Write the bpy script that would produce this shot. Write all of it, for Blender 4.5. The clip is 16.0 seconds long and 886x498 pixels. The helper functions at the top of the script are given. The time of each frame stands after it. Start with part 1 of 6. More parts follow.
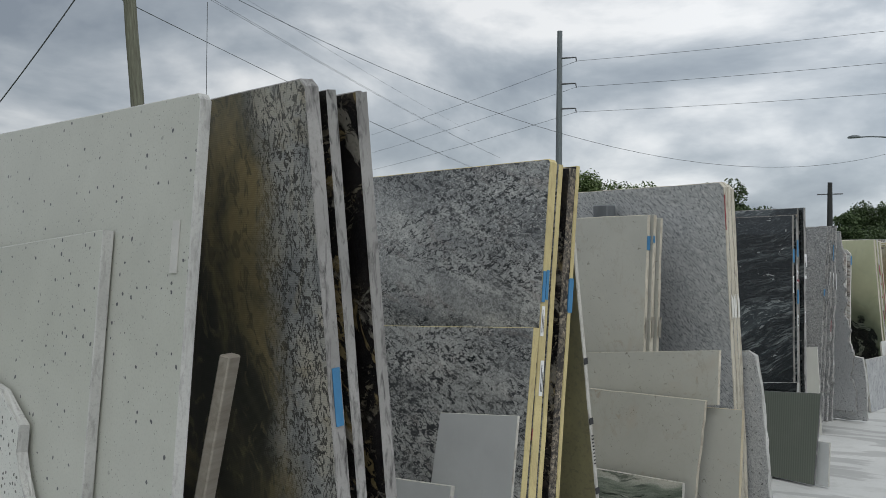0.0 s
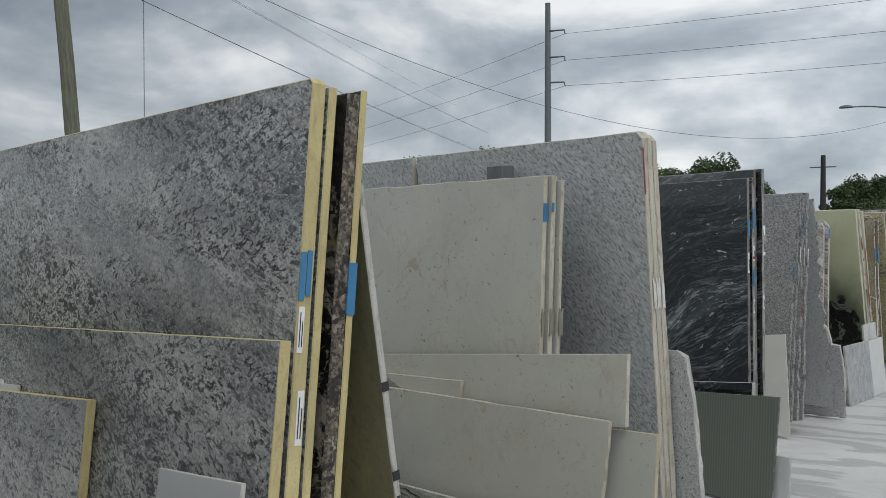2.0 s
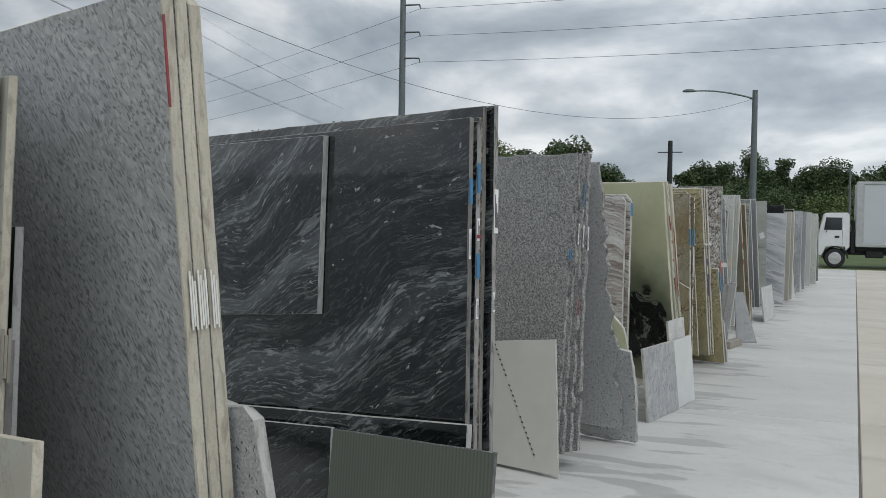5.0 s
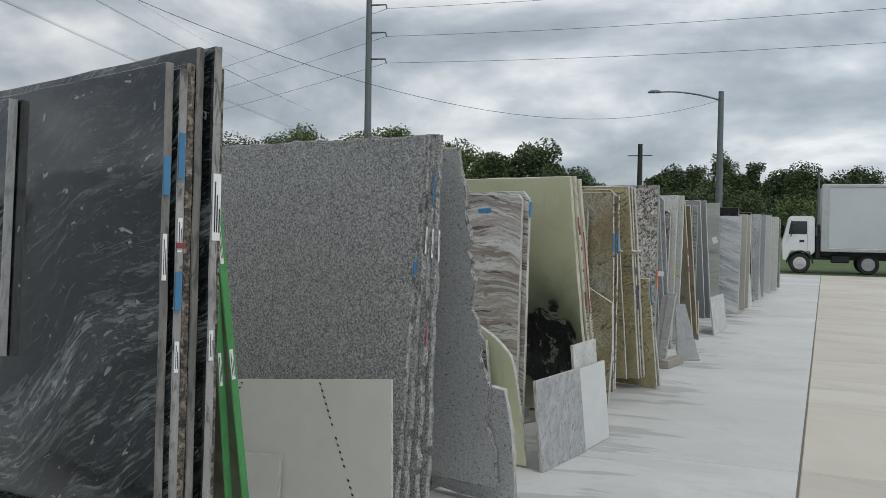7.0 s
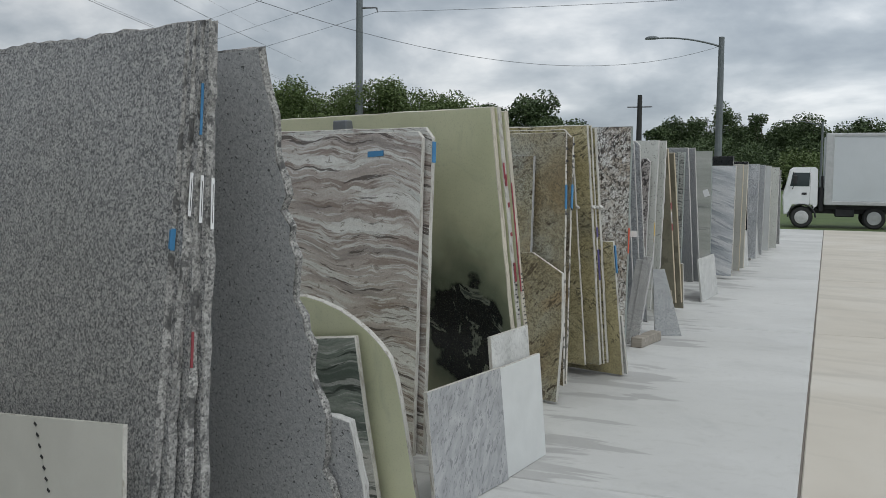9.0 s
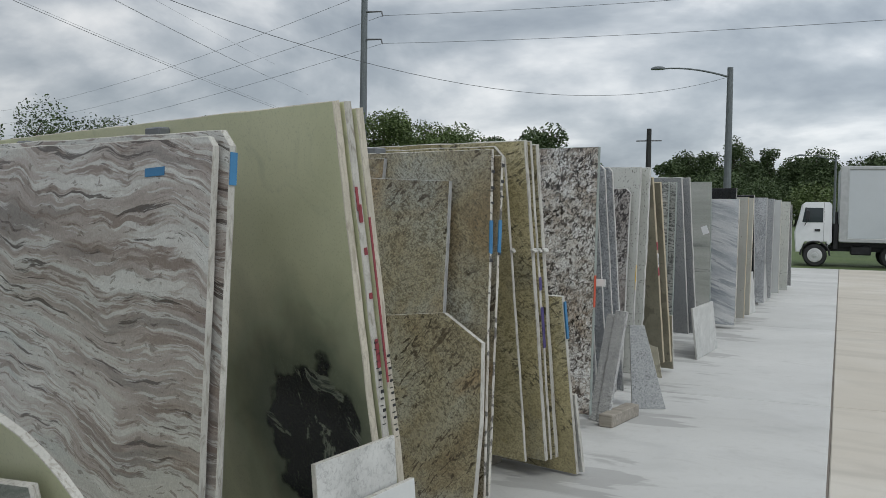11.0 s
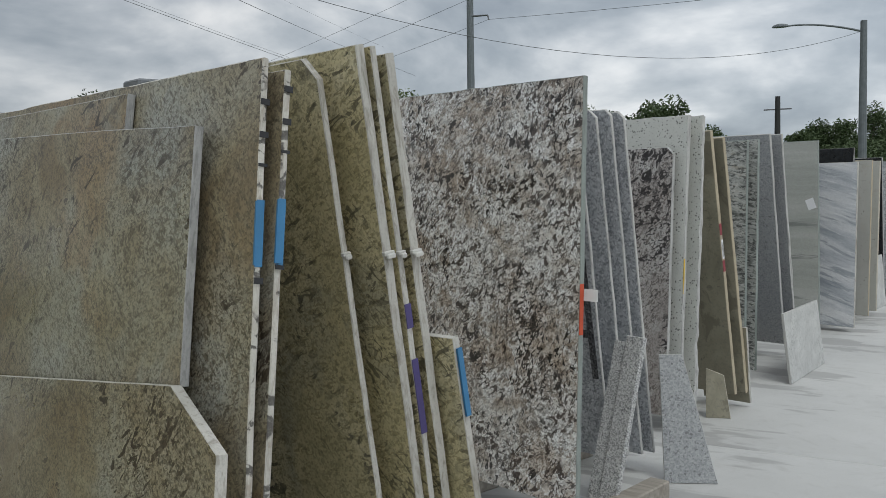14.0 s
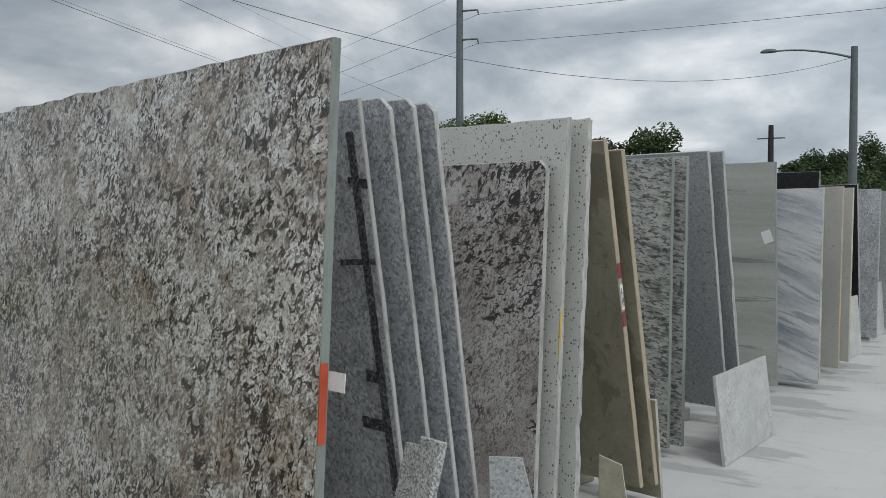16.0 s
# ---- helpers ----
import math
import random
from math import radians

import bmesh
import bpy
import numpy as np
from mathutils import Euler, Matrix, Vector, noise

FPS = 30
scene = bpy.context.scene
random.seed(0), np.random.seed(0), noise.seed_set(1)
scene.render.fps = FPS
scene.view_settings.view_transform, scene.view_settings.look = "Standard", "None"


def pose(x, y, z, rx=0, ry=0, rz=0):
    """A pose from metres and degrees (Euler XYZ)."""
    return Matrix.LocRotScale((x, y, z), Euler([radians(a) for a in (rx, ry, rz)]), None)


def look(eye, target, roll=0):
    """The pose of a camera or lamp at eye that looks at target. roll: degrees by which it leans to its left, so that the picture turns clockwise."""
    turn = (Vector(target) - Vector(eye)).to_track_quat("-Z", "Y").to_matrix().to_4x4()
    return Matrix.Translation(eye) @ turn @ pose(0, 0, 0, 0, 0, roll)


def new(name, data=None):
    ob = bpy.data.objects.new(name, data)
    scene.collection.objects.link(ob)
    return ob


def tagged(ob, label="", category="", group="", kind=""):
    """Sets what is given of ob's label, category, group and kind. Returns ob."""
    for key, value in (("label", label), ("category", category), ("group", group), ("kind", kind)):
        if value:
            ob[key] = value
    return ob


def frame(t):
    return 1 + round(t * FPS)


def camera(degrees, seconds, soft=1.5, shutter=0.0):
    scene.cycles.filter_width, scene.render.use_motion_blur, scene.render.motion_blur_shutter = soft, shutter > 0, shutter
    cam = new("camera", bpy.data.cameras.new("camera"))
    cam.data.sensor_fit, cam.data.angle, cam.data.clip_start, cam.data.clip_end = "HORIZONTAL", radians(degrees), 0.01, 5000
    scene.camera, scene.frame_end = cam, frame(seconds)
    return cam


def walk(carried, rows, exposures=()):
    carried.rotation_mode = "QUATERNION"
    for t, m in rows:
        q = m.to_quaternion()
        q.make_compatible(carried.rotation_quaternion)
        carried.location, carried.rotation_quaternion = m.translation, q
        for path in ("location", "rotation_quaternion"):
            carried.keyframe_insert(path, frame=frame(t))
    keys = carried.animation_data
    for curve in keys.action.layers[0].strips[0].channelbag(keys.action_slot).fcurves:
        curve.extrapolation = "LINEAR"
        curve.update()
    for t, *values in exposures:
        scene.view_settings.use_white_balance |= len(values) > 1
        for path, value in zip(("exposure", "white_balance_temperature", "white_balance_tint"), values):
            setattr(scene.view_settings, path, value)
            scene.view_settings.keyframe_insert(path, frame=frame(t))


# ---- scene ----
cam = camera(50.3, 16.0, soft=0.85)
PATH = [
    (0, (-0.066, 0.088, 1.511), (-1.129, 1.781, 1.535), 0.5),
    (0.5, (-0.081, 0.426, 1.506), (-1.083, 2.157, 1.539), 0.5),
    (1, (-0.075, 0.785, 1.497), (-1.059, 2.526, 1.5), 0.3),
    (1.5, (-0.082, 1.129, 1.501), (-1.1, 2.85, 1.475), 0.0),
    (2, (-0.134, 1.511, 1.507), (-1.19, 3.21, 1.484), -0.1),
    (2.5, (-0.14, 1.899, 1.499), (-1.212, 3.587, 1.473), -0.2),
    (3, (-0.179, 2.28, 1.487), (-1.263, 3.961, 1.465), -0.3),
    (3.5, (-0.206, 2.647, 1.489), (-1.237, 4.361, 1.49), -0.6),
    (4, (-0.172, 3.009, 1.487), (-1.147, 4.756, 1.505), -0.5),
    (4.5, (-0.175, 3.396, 1.463), (-1.072, 5.183, 1.427), 0.2),
    (5, (-0.15, 3.748, 1.458), (-0.949, 5.581, 1.393), 0.8),
    (7.5, (0.038, 5.666, 1.458), (-0.708, 7.521, 1.401), 1.0),
    (8, (0.036, 6.106, 1.452), (-0.711, 7.96, 1.374), 1.4),
    (8.5, (-0.013, 6.557, 1.44), (-0.757, 8.411, 1.341), 1.4),
    (9, (-0.016, 6.995, 1.432), (-0.767, 8.843, 1.279), 0.6),
    (9.5, (-0.006, 7.441, 1.422), (-0.761, 9.287, 1.276), 0.6),
    (10, (-0.026, 7.886, 1.434), (-0.781, 9.734, 1.318), 0.9),
    (12.5, (-0.07, 10.065, 1.413), (-0.902, 11.882, 1.348), 0.6),
    (13, (-0.053, 10.472, 1.398), (-0.918, 12.274, 1.332), 0.6),
    (13.5, (-0.068, 10.892, 1.391), (-1.018, 12.65, 1.298), -0.1),
    (14, (-0.087, 11.304, 1.401), (-1.099, 13.025, 1.28), -0.8),
    (14.5, (-0.064, 11.711, 1.39), (-1.104, 13.419, 1.363), 0.4),
    (15, (-0.097, 12.143, 1.386), (-1.145, 13.846, 1.383), 0.5),
    (15.5, (-0.083, 12.568, 1.391), (-1.092, 14.295, 1.363), 0.5),
    (16, (-0.053, 12.957, 1.397), (-1.06, 14.683, 1.329), -0.0),
]
walk(cam, [(t, look(eye, target, roll)) for t, eye, target, roll in PATH])

# ---- daylight: broken overcast ----
SUN_ELEV, SUN_AZ = 58.0, 128.0
world = bpy.data.worlds.new("overcast")
scene.world = world
world.use_nodes = True
wn, wl = world.node_tree.nodes, world.node_tree.links
wn.clear()


def wnode(kind, **vals):
    n = wn.new(kind)
    for k, v in vals.items():
        n.inputs[k].default_value = v
    return n


def wmath(op, a, b=None):
    n = wn.new("ShaderNodeMath")
    n.operation = op
    for i, v in enumerate((a, b)):
        if v is None:
            continue
        if isinstance(v, (int, float)):
            n.inputs[i].default_value = v
        else:
            wl.new(v, n.inputs[i])
    return n.outputs[0]


sky = wn.new("ShaderNodeTexSky")
sky.sky_type = "NISHITA"
sky.sun_disc = False
sky.sun_elevation, sky.sun_rotation = radians(SUN_ELEV), radians(SUN_AZ)
coord = wn.new("ShaderNodeTexCoord")
sep = wn.new("ShaderNodeSeparateXYZ")
wl.new(coord.outputs["Generated"], sep.inputs[0])
up = wmath("ADD", wmath("MAXIMUM", sep.outputs[2], 0.0), 0.42)
flat = wn.new("ShaderNodeCombineXYZ")
wl.new(wmath("DIVIDE", sep.outputs[0], up), flat.inputs[0])
wl.new(wmath("DIVIDE", sep.outputs[1], up), flat.inputs[1])
flat.inputs[2].default_value = 3.7


def cloud_noise(scale, detail, distortion, rough=0.55):
    n = wnode("ShaderNodeTexNoise", Scale=scale, Detail=detail, Distortion=distortion, Roughness=rough)
    wl.new(flat.outputs[0], n.inputs["Vector"])
    return n.outputs["Fac"]


def wramp(fac, stops):
    r = wn.new("ShaderNodeValToRGB")
    e = r.color_ramp.elements
    while len(e) < len(stops):
        e.new(0.5)
    for el, (p, c) in zip(e, stops):
        el.position, el.color = p, (*c, 1)
    wl.new(fac, r.inputs[0])
    return r.outputs[0]


def stretched(fac, gain):
    return wmath("ADD", wmath("MULTIPLY", fac, gain), 0.5 - 0.5 * gain)


tall = wn.new("ShaderNodeVectorMath")
tall.operation = "MULTIPLY"
tall.inputs[1].default_value = (1.0, 1.0, 2.1)
wl.new(coord.outputs["Generated"], tall.inputs[0])


def puffs(scale, lift, detail=8):
    """Cloud heads over the whole dome, looked up a little higher by lift."""
    up_by = wn.new("ShaderNodeVectorMath")
    up_by.inputs[1].default_value = (5.3, 1.7, 2.9 + lift)
    wl.new(tall.outputs[0], up_by.inputs[0])
    n = wnode("ShaderNodeTexNoise", Scale=scale, Detail=detail, Distortion=0.25, Roughness=0.52)
    wl.new(up_by.outputs[0], n.inputs["Vector"])
    return n.outputs["Fac"]


# bright tops where the cloud thins upwards, grey bases where it thickens
broad = stretched(cloud_noise(1.25, 6, 0.2, 0.5), 1.9)
relief = wmath("ADD", wmath("MULTIPLY", wmath("SUBTRACT", puffs(3.4, 0.0), puffs(3.4, 0.075)), 2.6), 0.5)
lumps = stretched(puffs(3.4, 0.0), 2.0)
mixed = wmath("ADD", wmath("ADD", wmath("MULTIPLY", broad, 0.36), wmath("MULTIPLY", lumps, 0.26)), wmath("MULTIPLY", relief, 0.38))
cloud_colour = wramp(mixed, [(0.26, (0.30, 0.345, 0.40)), (0.40, (0.42, 0.47, 0.52)), (0.50, (0.56, 0.605, 0.65)), (0.58, (0.74, 0.775, 0.805)), (0.68, (0.95, 0.965, 0.975))])
sky_dim = wn.new("ShaderNodeVectorMath")
sky_dim.operation = "SCALE"
sky_dim.inputs["Scale"].default_value = 0.09
wl.new(sky.outputs[0], sky_dim.inputs[0])
blend = wn.new("ShaderNodeMixRGB")
blend.inputs[0].default_value = 0.9
wl.new(sky_dim.outputs[0], blend.inputs[1])
wl.new(cloud_colour, blend.inputs[2])
bg = wnode("ShaderNodeBackground", Strength=1.0)
# the cloud deck is thinner, and so brighter, on the sun's side
wl.new(wmath("ADD", wmath("MULTIPLY", sep.outputs[0], 0.40), 1.12), bg.inputs["Strength"])
wl.new(blend.outputs[0], bg.inputs["Color"])
wout = wn.new("ShaderNodeOutputWorld")
wl.new(bg.outputs[0], wout.inputs[0])

sun = new("sun", bpy.data.lights.new("sun", "SUN"))
sun.data.energy, sun.data.angle, sun.data.color = 1.15, radians(20), (0.95, 0.98, 0.95)
az, el = radians(SUN_AZ), radians(SUN_ELEV)
sun.matrix_world = look((math.sin(az) * math.cos(el) * 50, math.cos(az) * math.cos(el) * 50, math.sin(el) * 50), (0, 0, 0))


# ---- materials ----
class Mat:
    """A small builder for procedural node materials."""

    def __init__(self, name, rough=0.5, metal=0.0, spec=0.5):
        self.m = bpy.data.materials.new(name)
        self.m.use_nodes = True
        self.n, self.l = self.m.node_tree.nodes, self.m.node_tree.links
        self.b = self.n["Principled BSDF"]
        self.b.inputs["Roughness"].default_value = rough
        self.b.inputs["Metallic"].default_value = metal
        self.b.inputs["Specular IOR Level"].default_value = spec
        c = self.n.new("ShaderNodeTexCoord")
        info = self.n.new("ShaderNodeObjectInfo")
        k = self.n.new("ShaderNodeVectorMath")
        k.operation = "MULTIPLY_ADD"
        comb = self.n.new("ShaderNodeCombineXYZ")
        for i in range(3):
            self.l.new(info.outputs["Random"], comb.inputs[i])
        self.l.new(comb.outputs[0], k.inputs[0])
        k.inputs[1].default_value = (37.0, 17.0, 53.0)
        self.l.new(c.outputs["Object"], k.inputs[2])
        self.vec = k.outputs[0]
        self.rand = info.outputs["Random"]

    def mapped(self, scale=(1, 1, 1), rot=(0, 0, 0)):
        turned = self.n.new("ShaderNodeMapping")
        turned.inputs["Rotation"].default_value = [radians(a) for a in rot]
        self.l.new(self.vec, turned.inputs["Vector"])
        mp = self.n.new("ShaderNodeMapping")
        mp.inputs["Scale"].default_value = scale
        self.l.new(turned.outputs[0], mp.inputs["Vector"])
        return mp.outputs[0]

    def warped(self, vec, scale, amount):
        nz = self.n.new("ShaderNodeTexNoise")
        nz.inputs["Scale"].default_value, nz.inputs["Detail"].default_value = scale, 3
        self.l.new(vec, nz.inputs["Vector"])
        k = self.n.new("ShaderNodeVectorMath")
        k.operation = "MULTIPLY_ADD"
        self.l.new(nz.outputs["Color"], k.inputs[0])
        k.inputs[1].default_value = (amount,) * 3
        self.l.new(vec, k.inputs[2])
        return k.outputs[0]

    def noise(self, scale, detail=5, dist=0.0, rough=0.55, vec=None, gain=1.0):
        nz = self.n.new("ShaderNodeTexNoise")
        for k, v in (("Scale", scale), ("Detail", detail), ("Distortion", dist), ("Roughness", rough)):
            nz.inputs[k].default_value = v
        self.l.new(vec or self.vec, nz.inputs["Vector"])
        if gain == 1.0:
            return nz.outputs["Fac"]
        g = self.n.new("ShaderNodeMath")
        g.operation, g.use_clamp = "MULTIPLY_ADD", True
        self.l.new(nz.outputs["Fac"], g.inputs[0])
        g.inputs[1].default_value, g.inputs[2].default_value = gain, 0.5 - 0.5 * gain
        return g.outputs[0]

    def cells(self, scale, vec=None):
        v = self.n.new("ShaderNodeTexVoronoi")
        v.inputs["Scale"].default_value = scale
        self.l.new(vec or self.vec, v.inputs["Vector"])
        s = self.n.new("ShaderNodeSeparateColor")
        self.l.new(v.outputs["Color"], s.inputs[0])
        return s.outputs[0]

    def dots(self, scale, vec=None):
        v = self.n.new("ShaderNodeTexVoronoi")
        v.inputs["Scale"].default_value = scale
        self.l.new(vec or self.vec, v.inputs["Vector"])
        return v.outputs["Distance"]

    def wave(self, scale, dist, vec=None, detail=4, axis="Z"):
        w = self.n.new("ShaderNodeTexWave")
        w.bands_direction = axis
        for k, v in (("Scale", scale), ("Distortion", dist), ("Detail", detail), ("Detail Scale", 1.2)):
            w.inputs[k].default_value = v
        self.l.new(vec or self.vec, w.inputs["Vector"])
        return w.outputs["Fac"]

    def ramp(self, fac, stops):
        r = self.n.new("ShaderNodeValToRGB")
        e = r.color_ramp.elements
        while len(e) < len(stops):
            e.new(0.5)
        for q, (p, c) in zip(e, stops):
            q.position, q.color = p, (*(c if isinstance(c, tuple) else (c, c, c)), 1)
        self.l.new(fac, r.inputs[0])
        return r.outputs[0]

    def mix(self, fac, a, b, mode="MIX"):
        x = self.n.new("ShaderNodeMixRGB")
        x.blend_type = mode
        for i, v in enumerate((fac, a, b)):
            if isinstance(v, (int, float)):
                x.inputs[i].default_value = v
            elif isinstance(v, tuple):
                x.inputs[i].default_value = (*v, 1)
            else:
                self.l.new(v, x.inputs[i])
        return x.outputs[0]

    def layer(self, base, fac, lo, hi, rgb, amount=1.0):
        """Colour rgb laid over base where fac rises from lo to hi (or falls, if hi < lo)."""
        if lo < hi:
            mask = self.ramp(fac, [(lo, 0.0), (hi, amount)])
        else:
            mask = self.ramp(fac, [(hi, amount), (lo, 0.0)])
        return self.mix(mask, base, rgb)

    def done(self, colour, bump=None, strength=0.1, distance=0.002, rough=None):
        if isinstance(colour, tuple):
            self.b.inputs["Base Color"].default_value = (*colour, 1)
        else:
            self.l.new(colour, self.b.inputs["Base Color"])
        if bump is not None:
            bp = self.n.new("ShaderNodeBump")
            bp.inputs["Strength"].default_value, bp.inputs["Distance"].default_value = strength, distance
            self.l.new(bump, bp.inputs["Height"])
            self.l.new(bp.outputs[0], self.b.inputs["Normal"])
        if rough is not None:
            self.l.new(rough, self.b.inputs["Roughness"])
        return self.m


def plain(name, rgb, rough=0.5, metal=0.0, vary=0.15, scale=6.0, bump=0.05):
    m = Mat(name, rough, metal)
    n = m.noise(scale, 6, 0.3)
    f = m.noise(scale * 22, 3)
    lo, hi = tuple(c * (1 - vary) for c in rgb), tuple(min(1, c * (1 + vary)) for c in rgb)
    col = m.ramp(n, [(0.32, lo), (0.68, hi)])
    col = m.layer(col, f, 0.55, 0.75, tuple(c * (1 - 1.4 * vary) for c in rgb), 0.5)
    return m.done(col, f, bump)


def speckled(name, stops, scale, spots=(), big=1.6, bigmix=0.25, rough=0.3, bump=0.05, bigrgb=(0.1, 0.1, 0.1)):
    """Even-grained granite: crystals of the colours in stops, larger clouds, and scattered spots."""
    m = Mat(name, rough)
    v = m.warped(m.vec, scale * 0.7, 0.5 / scale)
    col = m.ramp(m.cells(scale, v), stops)
    grain = m.noise(scale * 1.2, 4, 0.4, 0.55, None, 1.6)
    col = m.mix(0.35, col, m.ramp(grain, [(0.35, stops[0][1]), (0.5, stops[len(stops) // 2][1]), (0.65, stops[-1][1])]))
    col = m.layer(col, m.noise(big, 5, 0.5), 0.45, 0.7, bigrgb, bigmix)
    for sc, lo, hi, rgb, am in spots:
        col = m.layer(col, m.noise(sc, 3, 0.5, 0.55, None, 1.6), lo, hi, rgb, am)
    return m.done(col, grain, bump, rough=m.ramp(m.noise(3, 4), [(0.3, rough * 0.8), (0.7, min(1, rough * 1.5))]))


def veined(name, stops, scale, stretch, rot, warp, layers=(), rough=0.25, fine=60.0, finergb=(0.1, 0.1, 0.1), fineamt=0.3, bump=0.03):
    """Flowing stone: noise drawn out along a direction, warped, with further layers of the same flow."""
    m = Mat(name, rough)
    v = m.mapped(stretch, rot)
    v = m.warped(v, warp[0], warp[1])
    col = m.ramp(m.noise(scale * 1.35, 9, 0.4, 0.66, v, 1.7), stops)
    for kind, sc, lo, hi, rgb, am in layers:
        base = kind.rstrip("*")
        if base == "flow":
            src = m.noise(sc * 1.5, 7, 0.7, 0.62, v, 1.75)
        elif base == "grain":
            src = m.cells(sc, m.warped(m.vec, sc * 0.5, 1.1 / sc))
        elif base == "spot":
            src = m.noise(sc * 1.5, 6, 0.8, 0.62, None, 1.75)
        else:
            line = m.noise(sc, 7, 0.5, 0.6, v if base == "vein" else None)
            away = m.n.new("ShaderNodeMath")
            away.operation = "SUBTRACT"
            m.l.new(line, away.inputs[0])
            away.inputs[1].default_value = 0.5
            size = m.n.new("ShaderNodeMath")
            size.operation = "ABSOLUTE"
            m.l.new(away.outputs[0], size.inputs[0])
            src = size.outputs[0]
        if lo < hi:
            mask = m.ramp(src, [(lo, 0.0), (hi, am)])
        else:
            mask = m.ramp(src, [(hi, am), (lo, 0.0)])
        if kind.endswith("*"):
            some = m.ramp(m.noise(max(1.3, sc * 0.22), 4, 0.5, 0.55, None, 1.7), [(0.40, 0.0), (0.62, 1.0)])
            mask = m.mix(1.0, mask, some, "MULTIPLY")
        col = m.mix(mask, col, rgb)
    f = m.noise(fine, 3, 0.5)
    col = m.layer(col, f, 0.52, 0.7, finergb, fineamt)
    return m.done(col, f, bump, rough=m.ramp(m.noise(2.5, 4), [(0.3, rough * 0.75), (0.7, min(1, rough * 1.6))]))


def quartz(name, base, scale, spot=(0.12, 0.12, 0.12), thr=0.16, keep=0.55, rough=0.3):
    """Engineered white stone with scattered dark chips."""
    m = Mat(name, rough)
    col = m.ramp(m.noise(5, 6, 0.3), [(0.3, tuple(c * 0.93 for c in base)), (0.7, tuple(min(1, c * 1.05) for c in base))])
    col = m.layer(col, m.noise(160, 2), 0.5, 0.75, tuple(c * 0.8 for c in base), 0.5)
    v = m.warped(m.vec, 30, 0.02)
    near = m.ramp(m.dots(scale, v), [(thr * 0.75, 1.0), (thr, 0.0)])
    some = m.ramp(m.cells(scale, v), [(keep, 0.0), (keep + 0.02, 1.0)])
    col = m.mix(m.mix(1.0, near, some, "MULTIPLY"), col, spot)
    fine = m.ramp(m.dots(scale * 2.6, v), [(thr * 0.8, 0.6), (thr * 1.1, 0.0)])
    some2 = m.ramp(m.cells(scale * 2.6, v), [(0.72, 0.0), (0.75, 1.0)])
    col = m.mix(m.mix(1.0, fine, some2, "MULTIPLY"), col, tuple(c * 0.35 for c in base))
    return m.done(col, m.noise(90, 3), 0.04)


def onyx(name, centre=None, size=0.3):
    """Pale green-yellow translucent stone, with a black blot where centre is given."""
    m = Mat(name, 0.22)
    v = m.warped(m.vec, 1.1, 0.5)
    col = m.ramp(m.noise(0.9, 5, 0.6, 0.5, v), [(0.3, (0.53, 0.545, 0.35)), (0.5, (0.66, 0.665, 0.455)), (0.7, (0.76, 0.745, 0.53))])
    col = m.layer(col, m.noise(3.0, 6, 1.5, 0.6, v), 0.55, 0.72, (0.32, 0.36, 0.26), 0.35)
    if centre:
        c = m.n.new("ShaderNodeTexCoord")
        raw = c.outputs["Object"]
        rel = m.n.new("ShaderNodeVectorMath")
        rel.operation = "SUBTRACT"
        m.l.new(m.warped(raw, 4.5, 0.30), rel.inputs[0])
        rel.inputs[1].default_value = (centre[0] + 0.15, 0.15, centre[1] + 0.15)
        ln = m.n.new("ShaderNodeVectorMath")
        ln.operation = "LENGTH"
        m.l.new(rel.outputs[0], ln.inputs[0])
        col = m.layer(col, ln.outputs["Value"], 2.3 * size, 1.0 * size, (0.10, 0.125, 0.085), 0.88)
        blot = m.ramp(ln.outputs["Value"], [(0.93 * size, 1.0), (1.0 * size, 0.0)])
        ink = m.ramp(m.noise(3.4, 6, 2.2, 0.6), [(0.46, (0.012, 0.014, 0.014)), (0.55, (0.02, 0.024, 0.022)), (0.60, (0.24, 0.26, 0.20)), (0.66, (0.07, 0.085, 0.07))])
        col = m.mix(blot, col, ink)
    col = m.layer(col, m.noise(120, 3), 0.55, 0.7, (0.3, 0.31, 0.22), 0.25)
    return m.done(col, m.noise(40, 3), 0.02)


